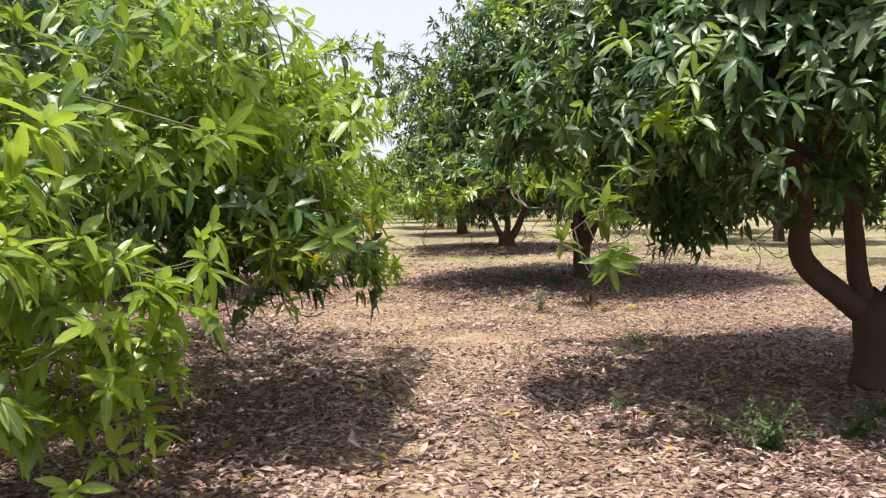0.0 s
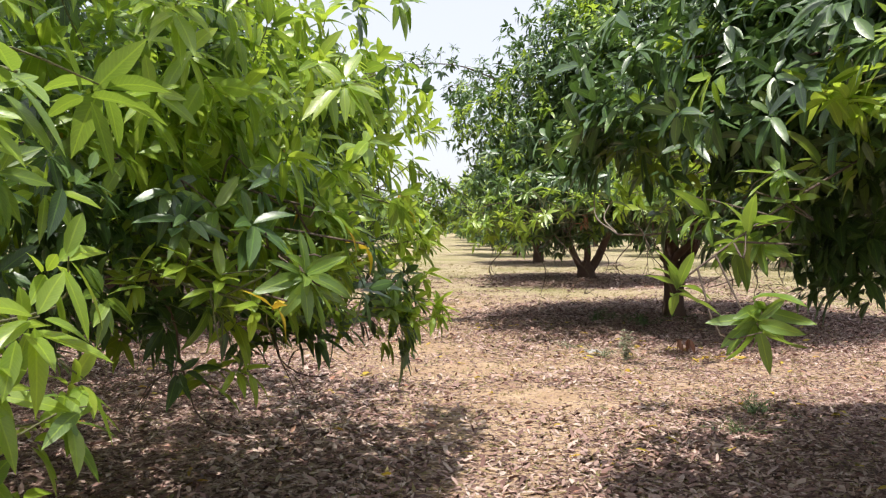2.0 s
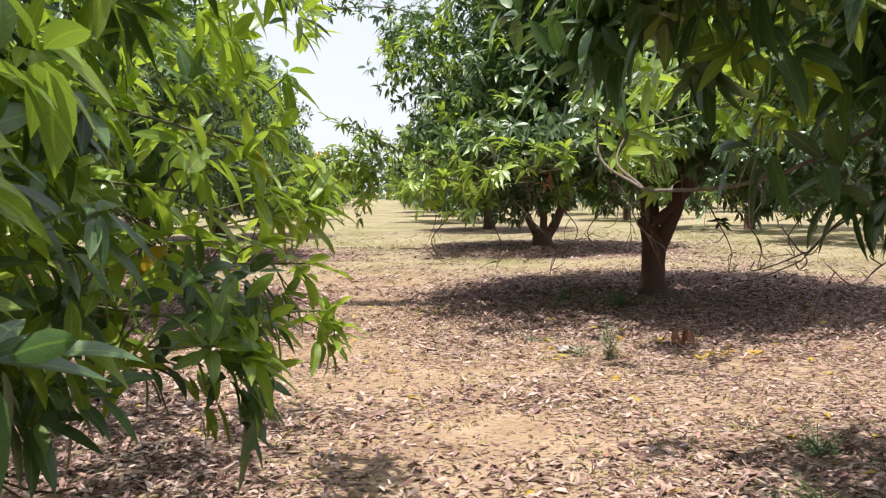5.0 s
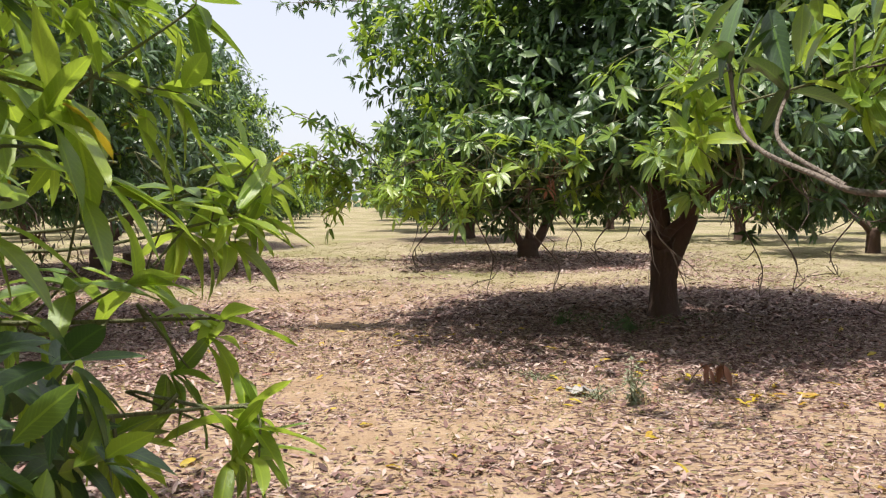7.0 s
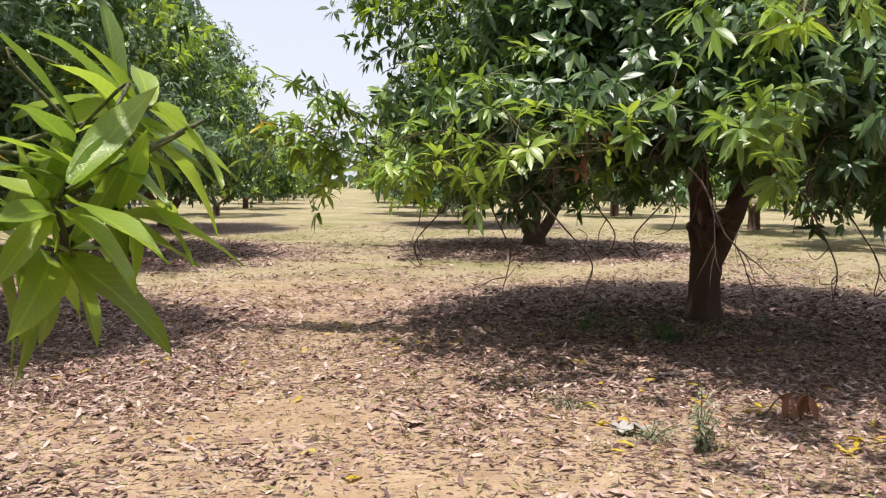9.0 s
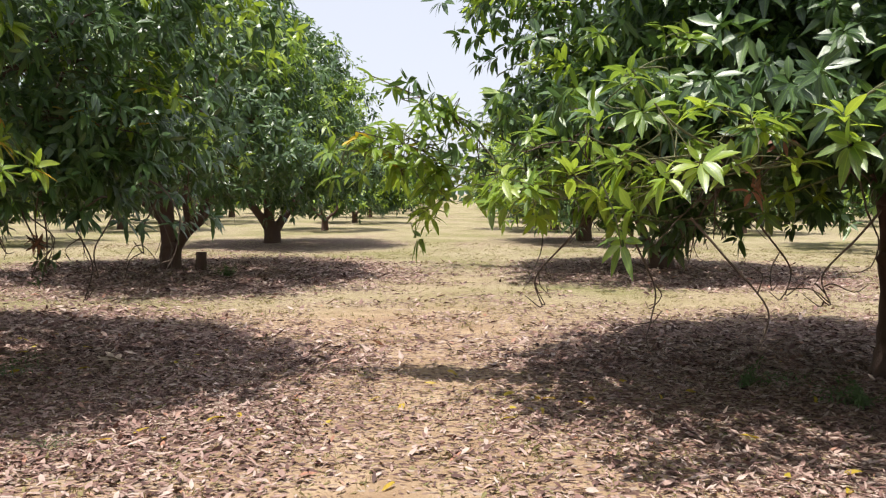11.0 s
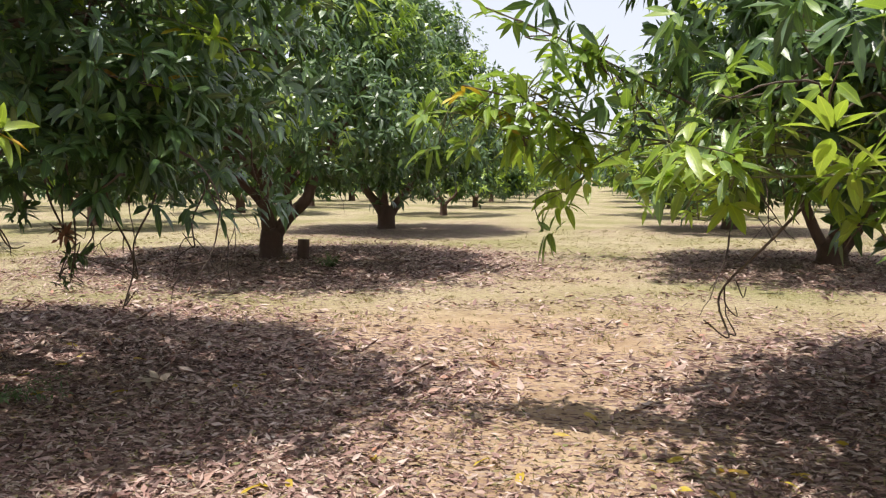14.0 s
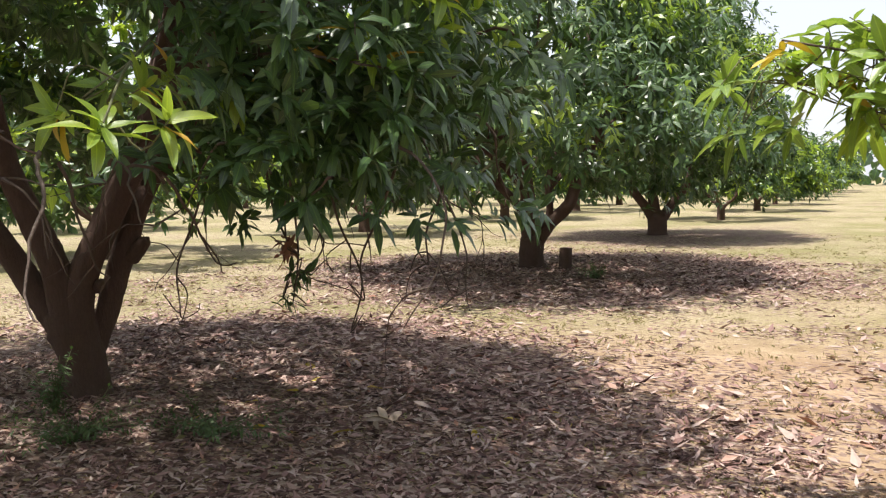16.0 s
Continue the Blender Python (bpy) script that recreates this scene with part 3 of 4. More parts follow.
def plain_limbs(n, seed, fork, R, z0):
    rng = np.random.default_rng(seed)
    out = []
    for i in range(n):
        a = i / n * 2 * math.pi + rng.uniform(-0.4, 0.4)
        out.append([(0, 0, fork - 0.05, 0.10), (0.25 * math.cos(a), 0.25 * math.sin(a), fork + 0.25, 0.085), (0.6 * math.cos(a), 0.6 * math.sin(a), z0 + 0.1, 0.07), (1.1 * math.cos(a), 1.1 * math.sin(a), z0 + 1.0, 0.05)])
    return out


tree_a = mango_tree("A", "low-forking mango tree with a dark dense crown over leaf litter",
    [(0, 0, 0, 0.22), (0.01, 0, 0.25, 0.175), (-0.01, 0, 0.5, 0.18), (-0.02, 0, 0.62, 0.16)],
    [[(-0.02, 0, 0.5, 0.109), (-0.3, 0, 0.72, 0.098), (-0.56, 0, 0.95, 0.090), (-0.6, 0.05, 1.15, 0.082), (-0.55, 0.1, 1.55, 0.070), (-0.75, 0.2, 2.3, 0.055)],
     [(-0.05, 0.02, 0.55, 0.094), (-0.13, 0.05, 0.85, 0.082), (-0.18, 0.1, 1.4, 0.070), (-0.3, 0.4, 2.3, 0.055)],
     [(0.02, -0.03, 0.55, 0.101), (0.2, -0.05, 0.9, 0.094), (0.3, -0.1, 1.4, 0.078), (0.7, -0.4, 2.3, 0.055)],
     [(0.05, 0.05, 0.5, 0.094), (0.35, 0.2, 0.8, 0.086), (0.6, 0.4, 1.4, 0.070), (1.0, 0.7, 2.2, 0.047)]],
    11, 5890, size=0.148, per=9, young=0.05, mid=0.04, inner_share=4, hollow=1.0, top=0.6, bulges=((180, 34, -0.55), (224, 26, -0.6), (262, 26, 0.1), (150, 16, -0.4), (118, 18, 0.4)), twigs=9, twig_az=(80, 200), twig_low=0.3,
    clumps=((1.6, 5.9, 2.25, 0.3, 0.3, 0.25, 55), (0.9, 6.35, 2.2, 0.2, 0.3, 0.22, 36), (0.5, 6.2, 2.12, 0.1, 0.25, 0.14, 34), (0.45, 6.6, 1.95, 0.07, 0.25, 0.12, 20), (1.6, 5.2, 2.3, 0.3, 0.25, 0.2, 24), (1.2, 7.5, 2.2, 0.25, 0.4, 0.2, 20)))
tree_b = mango_tree("B", "dark mango tree with a single straight trunk and sunlit shoots",
    [(0, 0, 0, 0.20), (0.0, 0, 0.3, 0.155), (0.01, 0, 0.6, 0.16), (0.03, 0, 0.75, 0.16)],
    [[(0.0, 0, 0.6, 0.12), (-0.04, 0, 0.9, 0.12), (-0.06, 0.05, 1.3, 0.11), (-0.3, 0.2, 2.3, 0.08)],
     [(0.06, 0, 0.55, 0.10), (0.2, 0, 0.9, 0.10), (0.33, 0.05, 1.3, 0.10), (0.5, 0.1, 2.3, 0.08)],
     [(-0.02, -0.05, 0.9, 0.07), (0.12, -0.12, 1.05, 0.06), (0.35, -0.3, 1.3, 0.05), (0.8, -0.9, 2.1, 0.04)]],
    22, 8000, size=0.148, top=0.85, stubs=([(0.0, -0.05, 0.82, 0.075), (-0.1, -0.16, 0.92, 0.065), (-0.15, -0.22, 0.98, 0.055)],), young=0.07, hollow=0.7, twigs=44, twig_az=(150, 330), lat=-15, bulges=((262, 18, 0.15), (228, 26, -1.25)))
tree_c = mango_tree("C", "mango tree forking at the ground with bright outer leaves",
    [(0, 0, 0, 0.27), (0, 0, 0.15, 0.24), (0, 0, 0.3, 0.24)],
    [[(-0.05, 0, 0.15, 0.11), (-0.25, 0, 0.5, 0.09), (-0.5, 0, 1.1, 0.08), (-0.9, 0.2, 2.2, 0.05)], [(0, 0, 0.2, 0.11), (0.05, 0, 0.7, 0.1), (0.0, 0, 1.2, 0.09), (0, 0.3, 2.2, 0.05)],
     [(0.08, 0, 0.15, 0.12), (0.35, 0, 0.6, 0.11), (0.6, 0, 1.2, 0.09), (1, -0.2, 2.2, 0.05)]],
    33, 4000, size=0.18, per=8, young=0.2, near=False, bulges=((230, 35, 0.9),), twigs=6)
tree_d = mango_tree("D", "mango tree of the row with a thick short trunk", [(0, 0, 0, 0.22), (0, 0, 0.3, 0.2), (0, 0, 0.6, 0.2)], plain_limbs(4, 4, 0.5, 2.9, 1.1), 44, 2000, size=0.24, per=8, near=False, young=0.25, detail=0)
tree_l1 = mango_tree("L1", "broad mango tree whose low leafy branches hang over the lane",
    [(0, 0, 0, 0.24), (0, 0, 0.35, 0.2), (0, 0, 0.65, 0.2)], plain_limbs(5, 7, 0.55, 4.3, 1.15), 55, 5400, size=0.148, bulges=((0, 45, 0.2), (-42, 24, -0.5)), mid=0.5, young=0.34, under=0.2, top=0.4, twigs=26, twig_az=(-70, 60),
    clumps=((-0.8, 7.0, 2.15, 0.16, 0.35, 0.2, 34), (-0.85, 7.9, 2.3, 0.2, 0.3, 0.2, 18), (-1.3, 5.7, 1.68, 0.36, 0.4, 0.28, 170), (-0.78, 5.4, 1.5, 0.16, 0.25, 0.12, 45), (-1.35, 5.4, 2.3, 0.35, 0.4, 0.4, 130), (-1.4, 6.5, 1.6, 0.33, 0.5, 0.36, 90), (-1.5, 7.4, 1.65, 0.3, 0.4, 0.35, 50),
            (-2.2, 5.3, 1.5, 0.5, 0.5, 0.25, 90), (-1.05, 6.4, 0.95, 0.26, 0.2, 0.1, 22), (-0.62, 6.85, 0.95, 0.09, 0.18, 0.12, 15), (-2.0, 6.4, 1.05, 0.4, 0.3, 0.12, 30)))
tree_l0 = mango_tree("L0", "mango tree with bright drooping branches beside the lane",
    [(0, 0, 0, 0.24), (0, 0, 0.35, 0.2), (0, 0, 0.65, 0.2)], plain_limbs(4, 8, 0.55, 4.0, 1.2), 66, 1800, per=8, size=0.24, near=False, young=0.3, detail=0)
tree_r0 = mango_tree("R0", "mango tree standing at the start of the lane",
    [(0, 0, 0, 0.22), (0, 0, 0.35, 0.2), (0, 0, 0.65, 0.2)], plain_limbs(4, 9, 0.55, 3.4, 1.4), 77, 1600, per=8, size=0.24, near=False, detail=0)
tree_f = mango_tree("F", "many-limbed mango tree with reddish bark and bare hanging twigs",
    [(0, 0, 0, 0.185), (0.0, 0, 0.2, 0.155), (-0.05, 0, 0.42, 0.17), (-0.09, 0, 0.56, 0.16)],
    [[(-0.12, 0, 0.42, 0.10), (-0.36, 0.02, 0.78, 0.09), (-0.52, 0, 1.05, 0.08), (-0.72, 0, 1.4, 0.07), (-0.95, 0.2, 2.2, 0.05)],
     [(-0.06, -0.06, 0.42, 0.11), (-0.12, -0.1, 0.85, 0.095), (-0.26, -0.12, 1.2, 0.085), (-0.4, -0.14, 1.6, 0.075), (-0.45, -0.3, 2.3, 0.06)],
     [(-0.02, -0.05, 0.45, 0.11), (0.05, -0.08, 0.8, 0.10), (0.25, -0.1, 1.2, 0.095), (0.5, -0.1, 1.7, 0.085), (0.62, -0.05, 2.2, 0.075), (0.8, 0, 2.9, 0.06)],
     [(0.05, 0.05, 0.3, 0.085), (0.15, 0.1, 0.6, 0.082), (0.25, 0.12, 0.95, 0.085), (0.38, 0.15, 1.3, 0.07), (0.52, 0.25, 1.6, 0.065), (0.9, 0.6, 2.3, 0.05)]],
    88, 5000, size=0.148, stubs=([(-0.15, 0, 0.5, 0.07), (-0.24, -0.03, 0.53, 0.055), (-0.27, -0.04, 0.55, 0.04)], [(0.1, -0.02, 0.72, 0.05), (0.15, -0.08, 0.74, 0.04), (0.18, -0.1, 0.76, 0.03)], [(0.3, 0.1, 0.9, 0.06), (0.38, 0.08, 0.98, 0.05), (0.42, 0.07, 1.02, 0.04)]), young=0.05, mid=0.03, inner_share=11, twigs=20, twig_az=(-45, 60), lat=34, under=0.2, hollow=2.1, lifts=((-50, 27, 1.05),), twig_low=-0.1,
    clumps=((-3.05, 14.9, 2.95, 0.25, 0.5, 0.25, 110), (-3.65, 14.5, 1.7, 0.35, 0.35, 0.2, 130), (-4.3, 15.8, 1.6, 0.4, 0.35, 0.18, 90), (-4.4, 14.6, 1.75, 0.4, 0.4, 0.2, 90)))
tree_g = mango_tree("G", "mango tree with forked trunk in the shade of its crown",
    [(0, 0, 0, 0.2), (0, 0, 0.25, 0.19), (0.02, 0, 0.45, 0.19)],
    [[(-0.02, 0, 0.35, 0.14), (-0.05, 0, 0.8, 0.14), (-0.08, 0, 1.3, 0.12), (-0.2, 0.2, 2.2, 0.08)], [(-0.06, 0, 0.8, 0.07), (-0.3, 0, 1.1, 0.07), (-0.6, -0.1, 1.4, 0.06), (-1.1, -0.3, 2.0, 0.04)],
     [(0.05, 0, 0.35, 0.12), (0.3, 0, 0.7, 0.11), (0.6, 0, 1.0, 0.1), (0.75, 0.1, 1.4, 0.09), (1.1, 0.2, 2.2, 0.06)], [(0.2, 0, 0.55, 0.07), (0.3, 0, 0.9, 0.06), (0.28, 0, 1.4, 0.05), (0.5, 0.3, 2.2, 0.04)]],
    99, 5600, size=0.165, per=8, young=0.08, near=False, twigs=10, lat=30, hollow=1.6, bulges=((-58, 30, 0.8),))
tree_h = mango_tree("H", "tall mango tree with several limbs from a short trunk",
    [(0, 0, 0, 0.26), (0, 0, 0.25, 0.24), (0, 0, 0.45, 0.25)],
    [[(-0.05, 0, 0.3, 0.14), (-0.3, 0, 0.7, 0.12), (-0.65, 0, 1.2, 0.1), (-1, 0.2, 2.2, 0.06)], [(0, 0, 0.3, 0.14), (-0.1, 0, 0.8, 0.13), (-0.12, 0, 1.3, 0.12), (0, 0.2, 2.4, 0.08)],
     [(0.06, 0, 0.3, 0.14), (0.35, 0, 0.75, 0.12), (0.7, 0, 1.25, 0.1), (1, 0, 2.2, 0.06)]],
    111, 5600, size=0.18, per=8, young=0.12, near=False, lat=30, detail=0)

# leafy branches that reach into the lane
rs = np.random.default_rng(3)
# light leaf colours make this bush look sunlit although the crown shades it
for pts, count, mat, size, spread in (
        ([(-2.6, 6.0, 1.9), (-1.6, 5.4, 1.75), (-0.58, 4.9, 1.5)], 9, M_MID, 0.18, 0.14),
        ([(-2.4, 6.6, 2.0), (-1.4, 6.7, 1.8), (-0.55, 6.9, 1.55)], 7, M_YOUNG_LIT, 0.18, 0.16),
        ([(-2.2, 6.0, 1.3), (-1.3, 6.5, 1.15), (-0.62, 6.8, 1.0)], 6, M_YOUNG_LIT, 0.19, 0.16),
        ([(-2.0, 5.6, 1.5), (-1.2, 5.4, 1.4), (-0.62, 5.3, 1.3)], 7, M_MID, 0.15, 0.12)):
    spray(tree_l1, rs, pts, count, mat, size, yellow=0.04, spread=spread)
ry = np.random.default_rng(71)
spray(tree_l1, ry, [(-1.8, 5.6, 1.6), (-1.2, 5.1, 1.5), (-0.62, 4.75, 1.3)], 10, M_MID, 0.17, per=9, spread=0.13, leafy_from=0.4)
spray(tree_l1, ry, [(-1.8, 5.4, 1.35), (-1.25, 4.95, 1.25), (-0.78, 4.65, 1.18)], 9, M_YOUNG_LIT, 0.15, per=8, spread=0.12, leafy_from=0.4)
spray(tree_l1, ry, [(-1.1, 4.9, 1.25), (-0.85, 4.7, 1.23), (-0.66, 4.57, 1.2)], 1, M_YELLOW, 0.11, per=4, spread=0.02, thick=0.004)
spray(tree_l1, ry, [(-1.0, 5.1, 1.47), (-0.75, 4.9, 1.44), (-0.42, 4.7, 1.39)], 1, M_YELLOW, 0.12, per=4, spread=0.02, thick=0.004)
spray(tree_l1, ry, [(-1.8, 5.5, 1.35), (-1.1, 5.2, 1.30), (-0.62, 4.95, 1.28)], 7, M_YOUNG_LIT, 0.14, per=9, spread=0.1)
spray(tree_l1, rs, [(-2.2, 7.4, 1.5), (-1.3, 8.15, 1.3), (-0.61, 8.5, 1.5)], 4, M_YOUNG_LIT, 0.22, per=8, spread=0.09, clear=0.2, leafy_from=0.85)
spray(tree_l1, rs, [(-2.2, 7.4, 1.5), (-1.3, 8.1, 1.25), (-0.59, 8.38, 1.36)], 5, M_YOUNG_LIT, 0.2, per=8, spread=0.1, clear=0.2, leafy_from=0.8)
spray(tree_l1, rs, [(-1.7, 7.0, 1.25), (-1.0, 7.35, 1.15), (-0.52, 7.6, 1.12)], 6, M_YOUNG_LIT, 0.17, per=9, spread=0.1, clear=0.2)
spray(tree_l1, rs, [(-1.7, 6.7, 1.05), (-0.95, 7.15, 0.98), (-0.42, 7.45, 0.95)], 9, M_YOUNG_LIT, 0.16, per=9, spread=0.12, clear=0.16)
for pts, count, mat, size in (
        ([(-2.4, 5.2, 2.5), (-1.5, 5.0, 2.5), (-0.75, 4.8, 2.2)], 14, M_YOUNG_LIT, 0.19),
        ([(-2.4, 4.4, 2.1), (-1.7, 3.9, 2.0), (-1.0, 3.6, 1.8)], 12, M_YOUNG_LIT, 0.19),
        ([(-2.4, 6.8, 2.2), (-1.5, 7.4, 1.9), (-0.78, 7.9, 1.68)], 20, M_YOUNG_LIT, 0.18),
        ([(-2.4, 6.0, 2.2), (-1.5, 6.2, 2.2), (-0.8, 6.4, 2.2)], 16, M_YOUNG_LIT, 0.18),
        ([(-2.2, 6.6, 1.6), (-1.4, 6.9, 1.5), (-0.75, 7.1, 1.4)], 16, M_YOUNG_LIT, 0.17)):
    spray(tree_l1, rs, pts, count, mat, size, single=False, spread=0.22)
# the lighter tones imitate sun shining on and through these leaves
for pts, count, mat, size in (
        ([(1.9, 5.8, 1.9), (1.2, 5.3, 1.55), (0.72, 5.05, 1.24)], 11, M_MID, 0.17),
        ([(1.9, 6.6, 2.2), (1.3, 6.8, 2.0), (0.86, 6.95, 1.85)], 5, M_LEAF, 0.2),
        ([(2.0, 5.8, 2.2), (1.6, 5.4, 2.1), (1.3, 5.2, 2.0)], 4, M_YOUNG_LIT, 0.19),
        ([(2.1, 5.7, 2.2), (1.7, 5.3, 2.1), (1.37, 5.18, 1.98)], 3, M_YOUNG_LIT, 0.17),
        ([(1.4, 6.3, 2.1), (0.95, 6.45, 2.02), (0.66, 6.5, 1.9)], 6, M_MID, 0.19),
        ([(2.0, 8.0, 2.1), (1.5, 8.5, 1.85), (0.98, 8.84, 1.7)], 16, M_YOUNG_LIT, 0.17)):
    spray(tree_a, rs, pts, count, mat, size, spread=0.12, thick=0.006)
# mostly the lightest leaf colour, to imitate full sun on the low sprays
for pts, count, mat, size in (
        ([(-3.2, 4.9, 1.5), (-2.1, 4.2, 1.3), (-1.25, 3.75, 1.15)], 34, M_YOUNG_LIT, 0.17),
        ([(-3.2, 4.9, 1.2), (-2.1, 4.2, 0.95), (-1.25, 3.8, 0.75)], 40, M_YOUNG_LIT, 0.15),
        ([(-3.2, 4.8, 1.0), (-2.1, 4.1, 0.7), (-1.3, 3.7, 0.5)], 34, M_YOUNG_LIT, 0.15),
        ([(-3.2, 4.6, 1.2), (-2.3, 3.8, 0.9), (-1.75, 3.3, 0.7)], 36, M_YOUNG_LIT, 0.16),
        ([(-3.2, 4.6, 1.6), (-2.2, 3.8, 1.5), (-1.6, 3.2, 1.3)], 36, M_YOUNG_LIT, 0.17)):
    spray(tree_l1, rs, pts, count, mat, size, spread=0.2, single=False, fresh=0.8)
for pts, count, mat, size in (
        ([(-2.9, 1.2, 2.0), (-1.9, 2.1, 1.9), (-1.2, 2.6, 1.75)], 10, M_YOUNG_LIT, 0.18),
        ([(-2.9, 1.2, 1.7), (-1.9, 2.0, 1.6), (-1.25, 2.4, 1.4)], 8, M_YOUNG_LIT, 0.18)):
    spray(tree_l0, rs, pts, count, mat, size, yellow=0.02, spread=0.18)
for pts, count, mat, size, single in (
        ([(1.9, 14.0, 1.9), (1.0, 13.8, 1.6), (0.05, 13.6, 1.45)], 5, M_YOUNG_LIT, 0.155, True),
        ([(1.7, 14.2, 1.6), (0.9, 14.4, 1.3), (0.2, 14.2, 1.25)], 5, M_YOUNG_LIT, 0.15, True),
        ([(2.3, 13.4, 2.0), (1.9, 12.2, 1.8), (1.66, 11.5, 1.55)], 18, M_YOUNG_LIT, 0.155, False),
        ([(2.5, 13.4, 2.6), (1.9, 11.8, 2.4), (1.43, 10.7, 2.1)], 18, M_YOUNG_LIT, 0.155, False),
        ([(1.9, 13.8, 2.2), (1.4, 12.9, 2.0), (1.04, 12.3, 1.8)], 6, M_YOUNG_LIT, 0.155, False),
        ([(1.2, 14.8, 2.4), (0.5, 13.8, 2.3), (0.15, 13.2, 2.1)], 4, M_YOUNG_LIT, 0.15, False),
        ([(1.4, 13.8, 1.65), (0.7, 13.1, 1.58), (0.1, 12.65, 1.66)], 9, M_YOUNG_LIT, 0.16, False),
        ([(1.0, 13.6, 1.7), (0.5, 13.0, 1.65), (-0.12, 12.9, 1.58)], 4, M_YOUNG_LIT, 0.16, False),
        ([(0.9, 13.3, 1.6), (0.4, 12.9, 1.8), (0.14, 12.8, 2.1)], 5, M_YOUNG_LIT, 0.16, False),
        ([(1.2, 13.4, 1.7), (0.8, 13.1, 1.85), (0.53, 12.87, 1.93)], 3, M_YOUNG_LIT, 0.17, True),
        ([(0.9, 14.2, 1.55), (-0.1, 14.3, 1.5), (-0.8, 14.4, 1.5)], 24, M_YOUNG_LIT, 0.16, False),
        ([(0.9, 13.9, 1.5), (0.1, 13.9, 1.42), (-0.55, 14.0, 1.4)], 9, M_YOUNG_LIT, 0.155, False)):
    spray(tree_b, rs, pts, count, mat, size, per=10, single=single, spread=0.2, fresh=0.32)
for pts, count in (
        ([(0.8, 15.4, 1.6), (-0.5, 15.2, 1.6), (-1.3, 15.1, 1.7), (-2.05, 15.1, 1.8)], 28),
        ([(0.4, 15.3, 1.6), (-0.6, 15.1, 1.65), (-1.2, 15.0, 1.8), (-1.5, 15.0, 1.95)], 13),
        ([(-0.3, 15.4, 1.65), (-0.9, 15.2, 1.55), (-1.2, 15.1, 1.3)], 6)):
    spray(tree_b, rs, pts, count, M_YOUNG_LIT, 0.155, single=False, spread=0.2, leafy_from=0.62)
spray(tree_b, rs, [(-1.2, 15.1, 1.75), (-1.5, 15.0, 1.85), (-1.78, 14.9, 1.92)], 3, M_YELLOW, 0.15, per=4, spread=0.1)
for pts in ([(-0.7, 15.1, 1.7), (-0.95, 15.0, 2.0), (-1.2, 14.9, 2.15), (-1.65, 14.9, 2.35)], [(-0.3, 15.1, 1.7), (-0.7, 15.0, 1.9), (-1.1, 14.9, 2.1)]):
    spray(tree_b, rs, pts, 7, M_MID, 0.14, per=7, spread=0.07, leafy_from=0.45)
for pts, count, mat, size, single in (
        ([(-4.5, 14.1, 2.2), (-3.9, 13.4, 1.85), (-3.5, 13.0, 1.58)], 6, M_YOUNG_LIT, 0.16, True),
        ([(-4.4, 14.6, 2.4), (-3.5, 14.4, 2.3), (-3.0, 14.3, 2.15)], 6, M_YOUNG_LIT, 0.16, True),
        ([(-4.4, 14.2, 2.0), (-3.7, 14.1, 1.95), (-3.2, 14.2, 1.85)], 10, M_LEAF, 0.19, True)):
    spray(tree_f, rs, pts, count, mat, size, single=single, spread=0.14, yellow=0.06)
spray(tree_f, rs, [(-4.4, 14.8, 1.6), (-4.5, 14.85, 1.2), (-4.48, 14.85, 0.95)], 4, M_RUST, 0.09, per=6, spread=0.06, leafy_from=0.75)
spray(tree_f, rs, [(-4.42, 14.8, 1.5), (-4.4, 14.85, 1.0), (-4.45, 14.85, 0.68)], 4, M_LEAF, 0.11, per=6, spread=0.06, leafy_from=0.8)

for pts, count in (([(0.6, 25.2, 4.8), (-1.5, 25.0, 5.8), (-3.6, 25.0, 5.85)], 38), ([(0.2, 25.2, 4.4), (-1.0, 25.0, 5.2), (-1.9, 25.0, 5.3)], 26)):
    spray(tree_c, rs, pts, count, M_LEAF, 0.2, single=False, spread=0.25, thick=0.03)

# a bare branch of the nearest crown, its bark coloured pale as in sunlight
bare = [(1.7, 6.6, 1.8), (1.1, 6.85, 1.45), (0.78, 7.08, 1.395), (0.69, 7.2, 1.43), (0.61, 7.35, 1.515), (0.61, 7.45, 1.68)]
spray(tree_a, rs, bare, 1, M_LEAF, 0.15, per=4, thick=0.008, wood=M_BARE_SUNLIT)
spray(tree_a, rs, [(0.72, 7.15, 1.41), (0.66, 7.3, 1.5), (0.72, 7.4, 1.62)], 1, M_LEAF, 0.13, per=3, thick=0.005, wood=M_BARE_SUNLIT)

# long bare twigs that droop out of the crowns and curl at their ends
rt = np.random.default_rng(29)


def hanging_twig(tree, points, thick=0.009):
    base = np.array(tree.location)
    line = smooth_line(points, 6) - base
    chunks = [tube(line, np.linspace(thick, 0.0035, len(line)), 5)]
    for _ in range(3):
        p = line[int(rt.uniform(0.35, 0.95) * (len(line) - 1))]
        q = p + rt.normal(0, 0.11, 3) + np.array([0, 0, -0.1])
        chunks.append(tube(smooth_line([p, (p + q) / 2 + rt.normal(0, 0.03, 3), q, q + np.array([rt.normal(0, 0.05), 0, 0.05])], 3), np.linspace(0.005, 0.0025, 10), 4))
    mesh_part("twig", tri_mesh("twig", *join(chunks)), M_TWIG, tree)


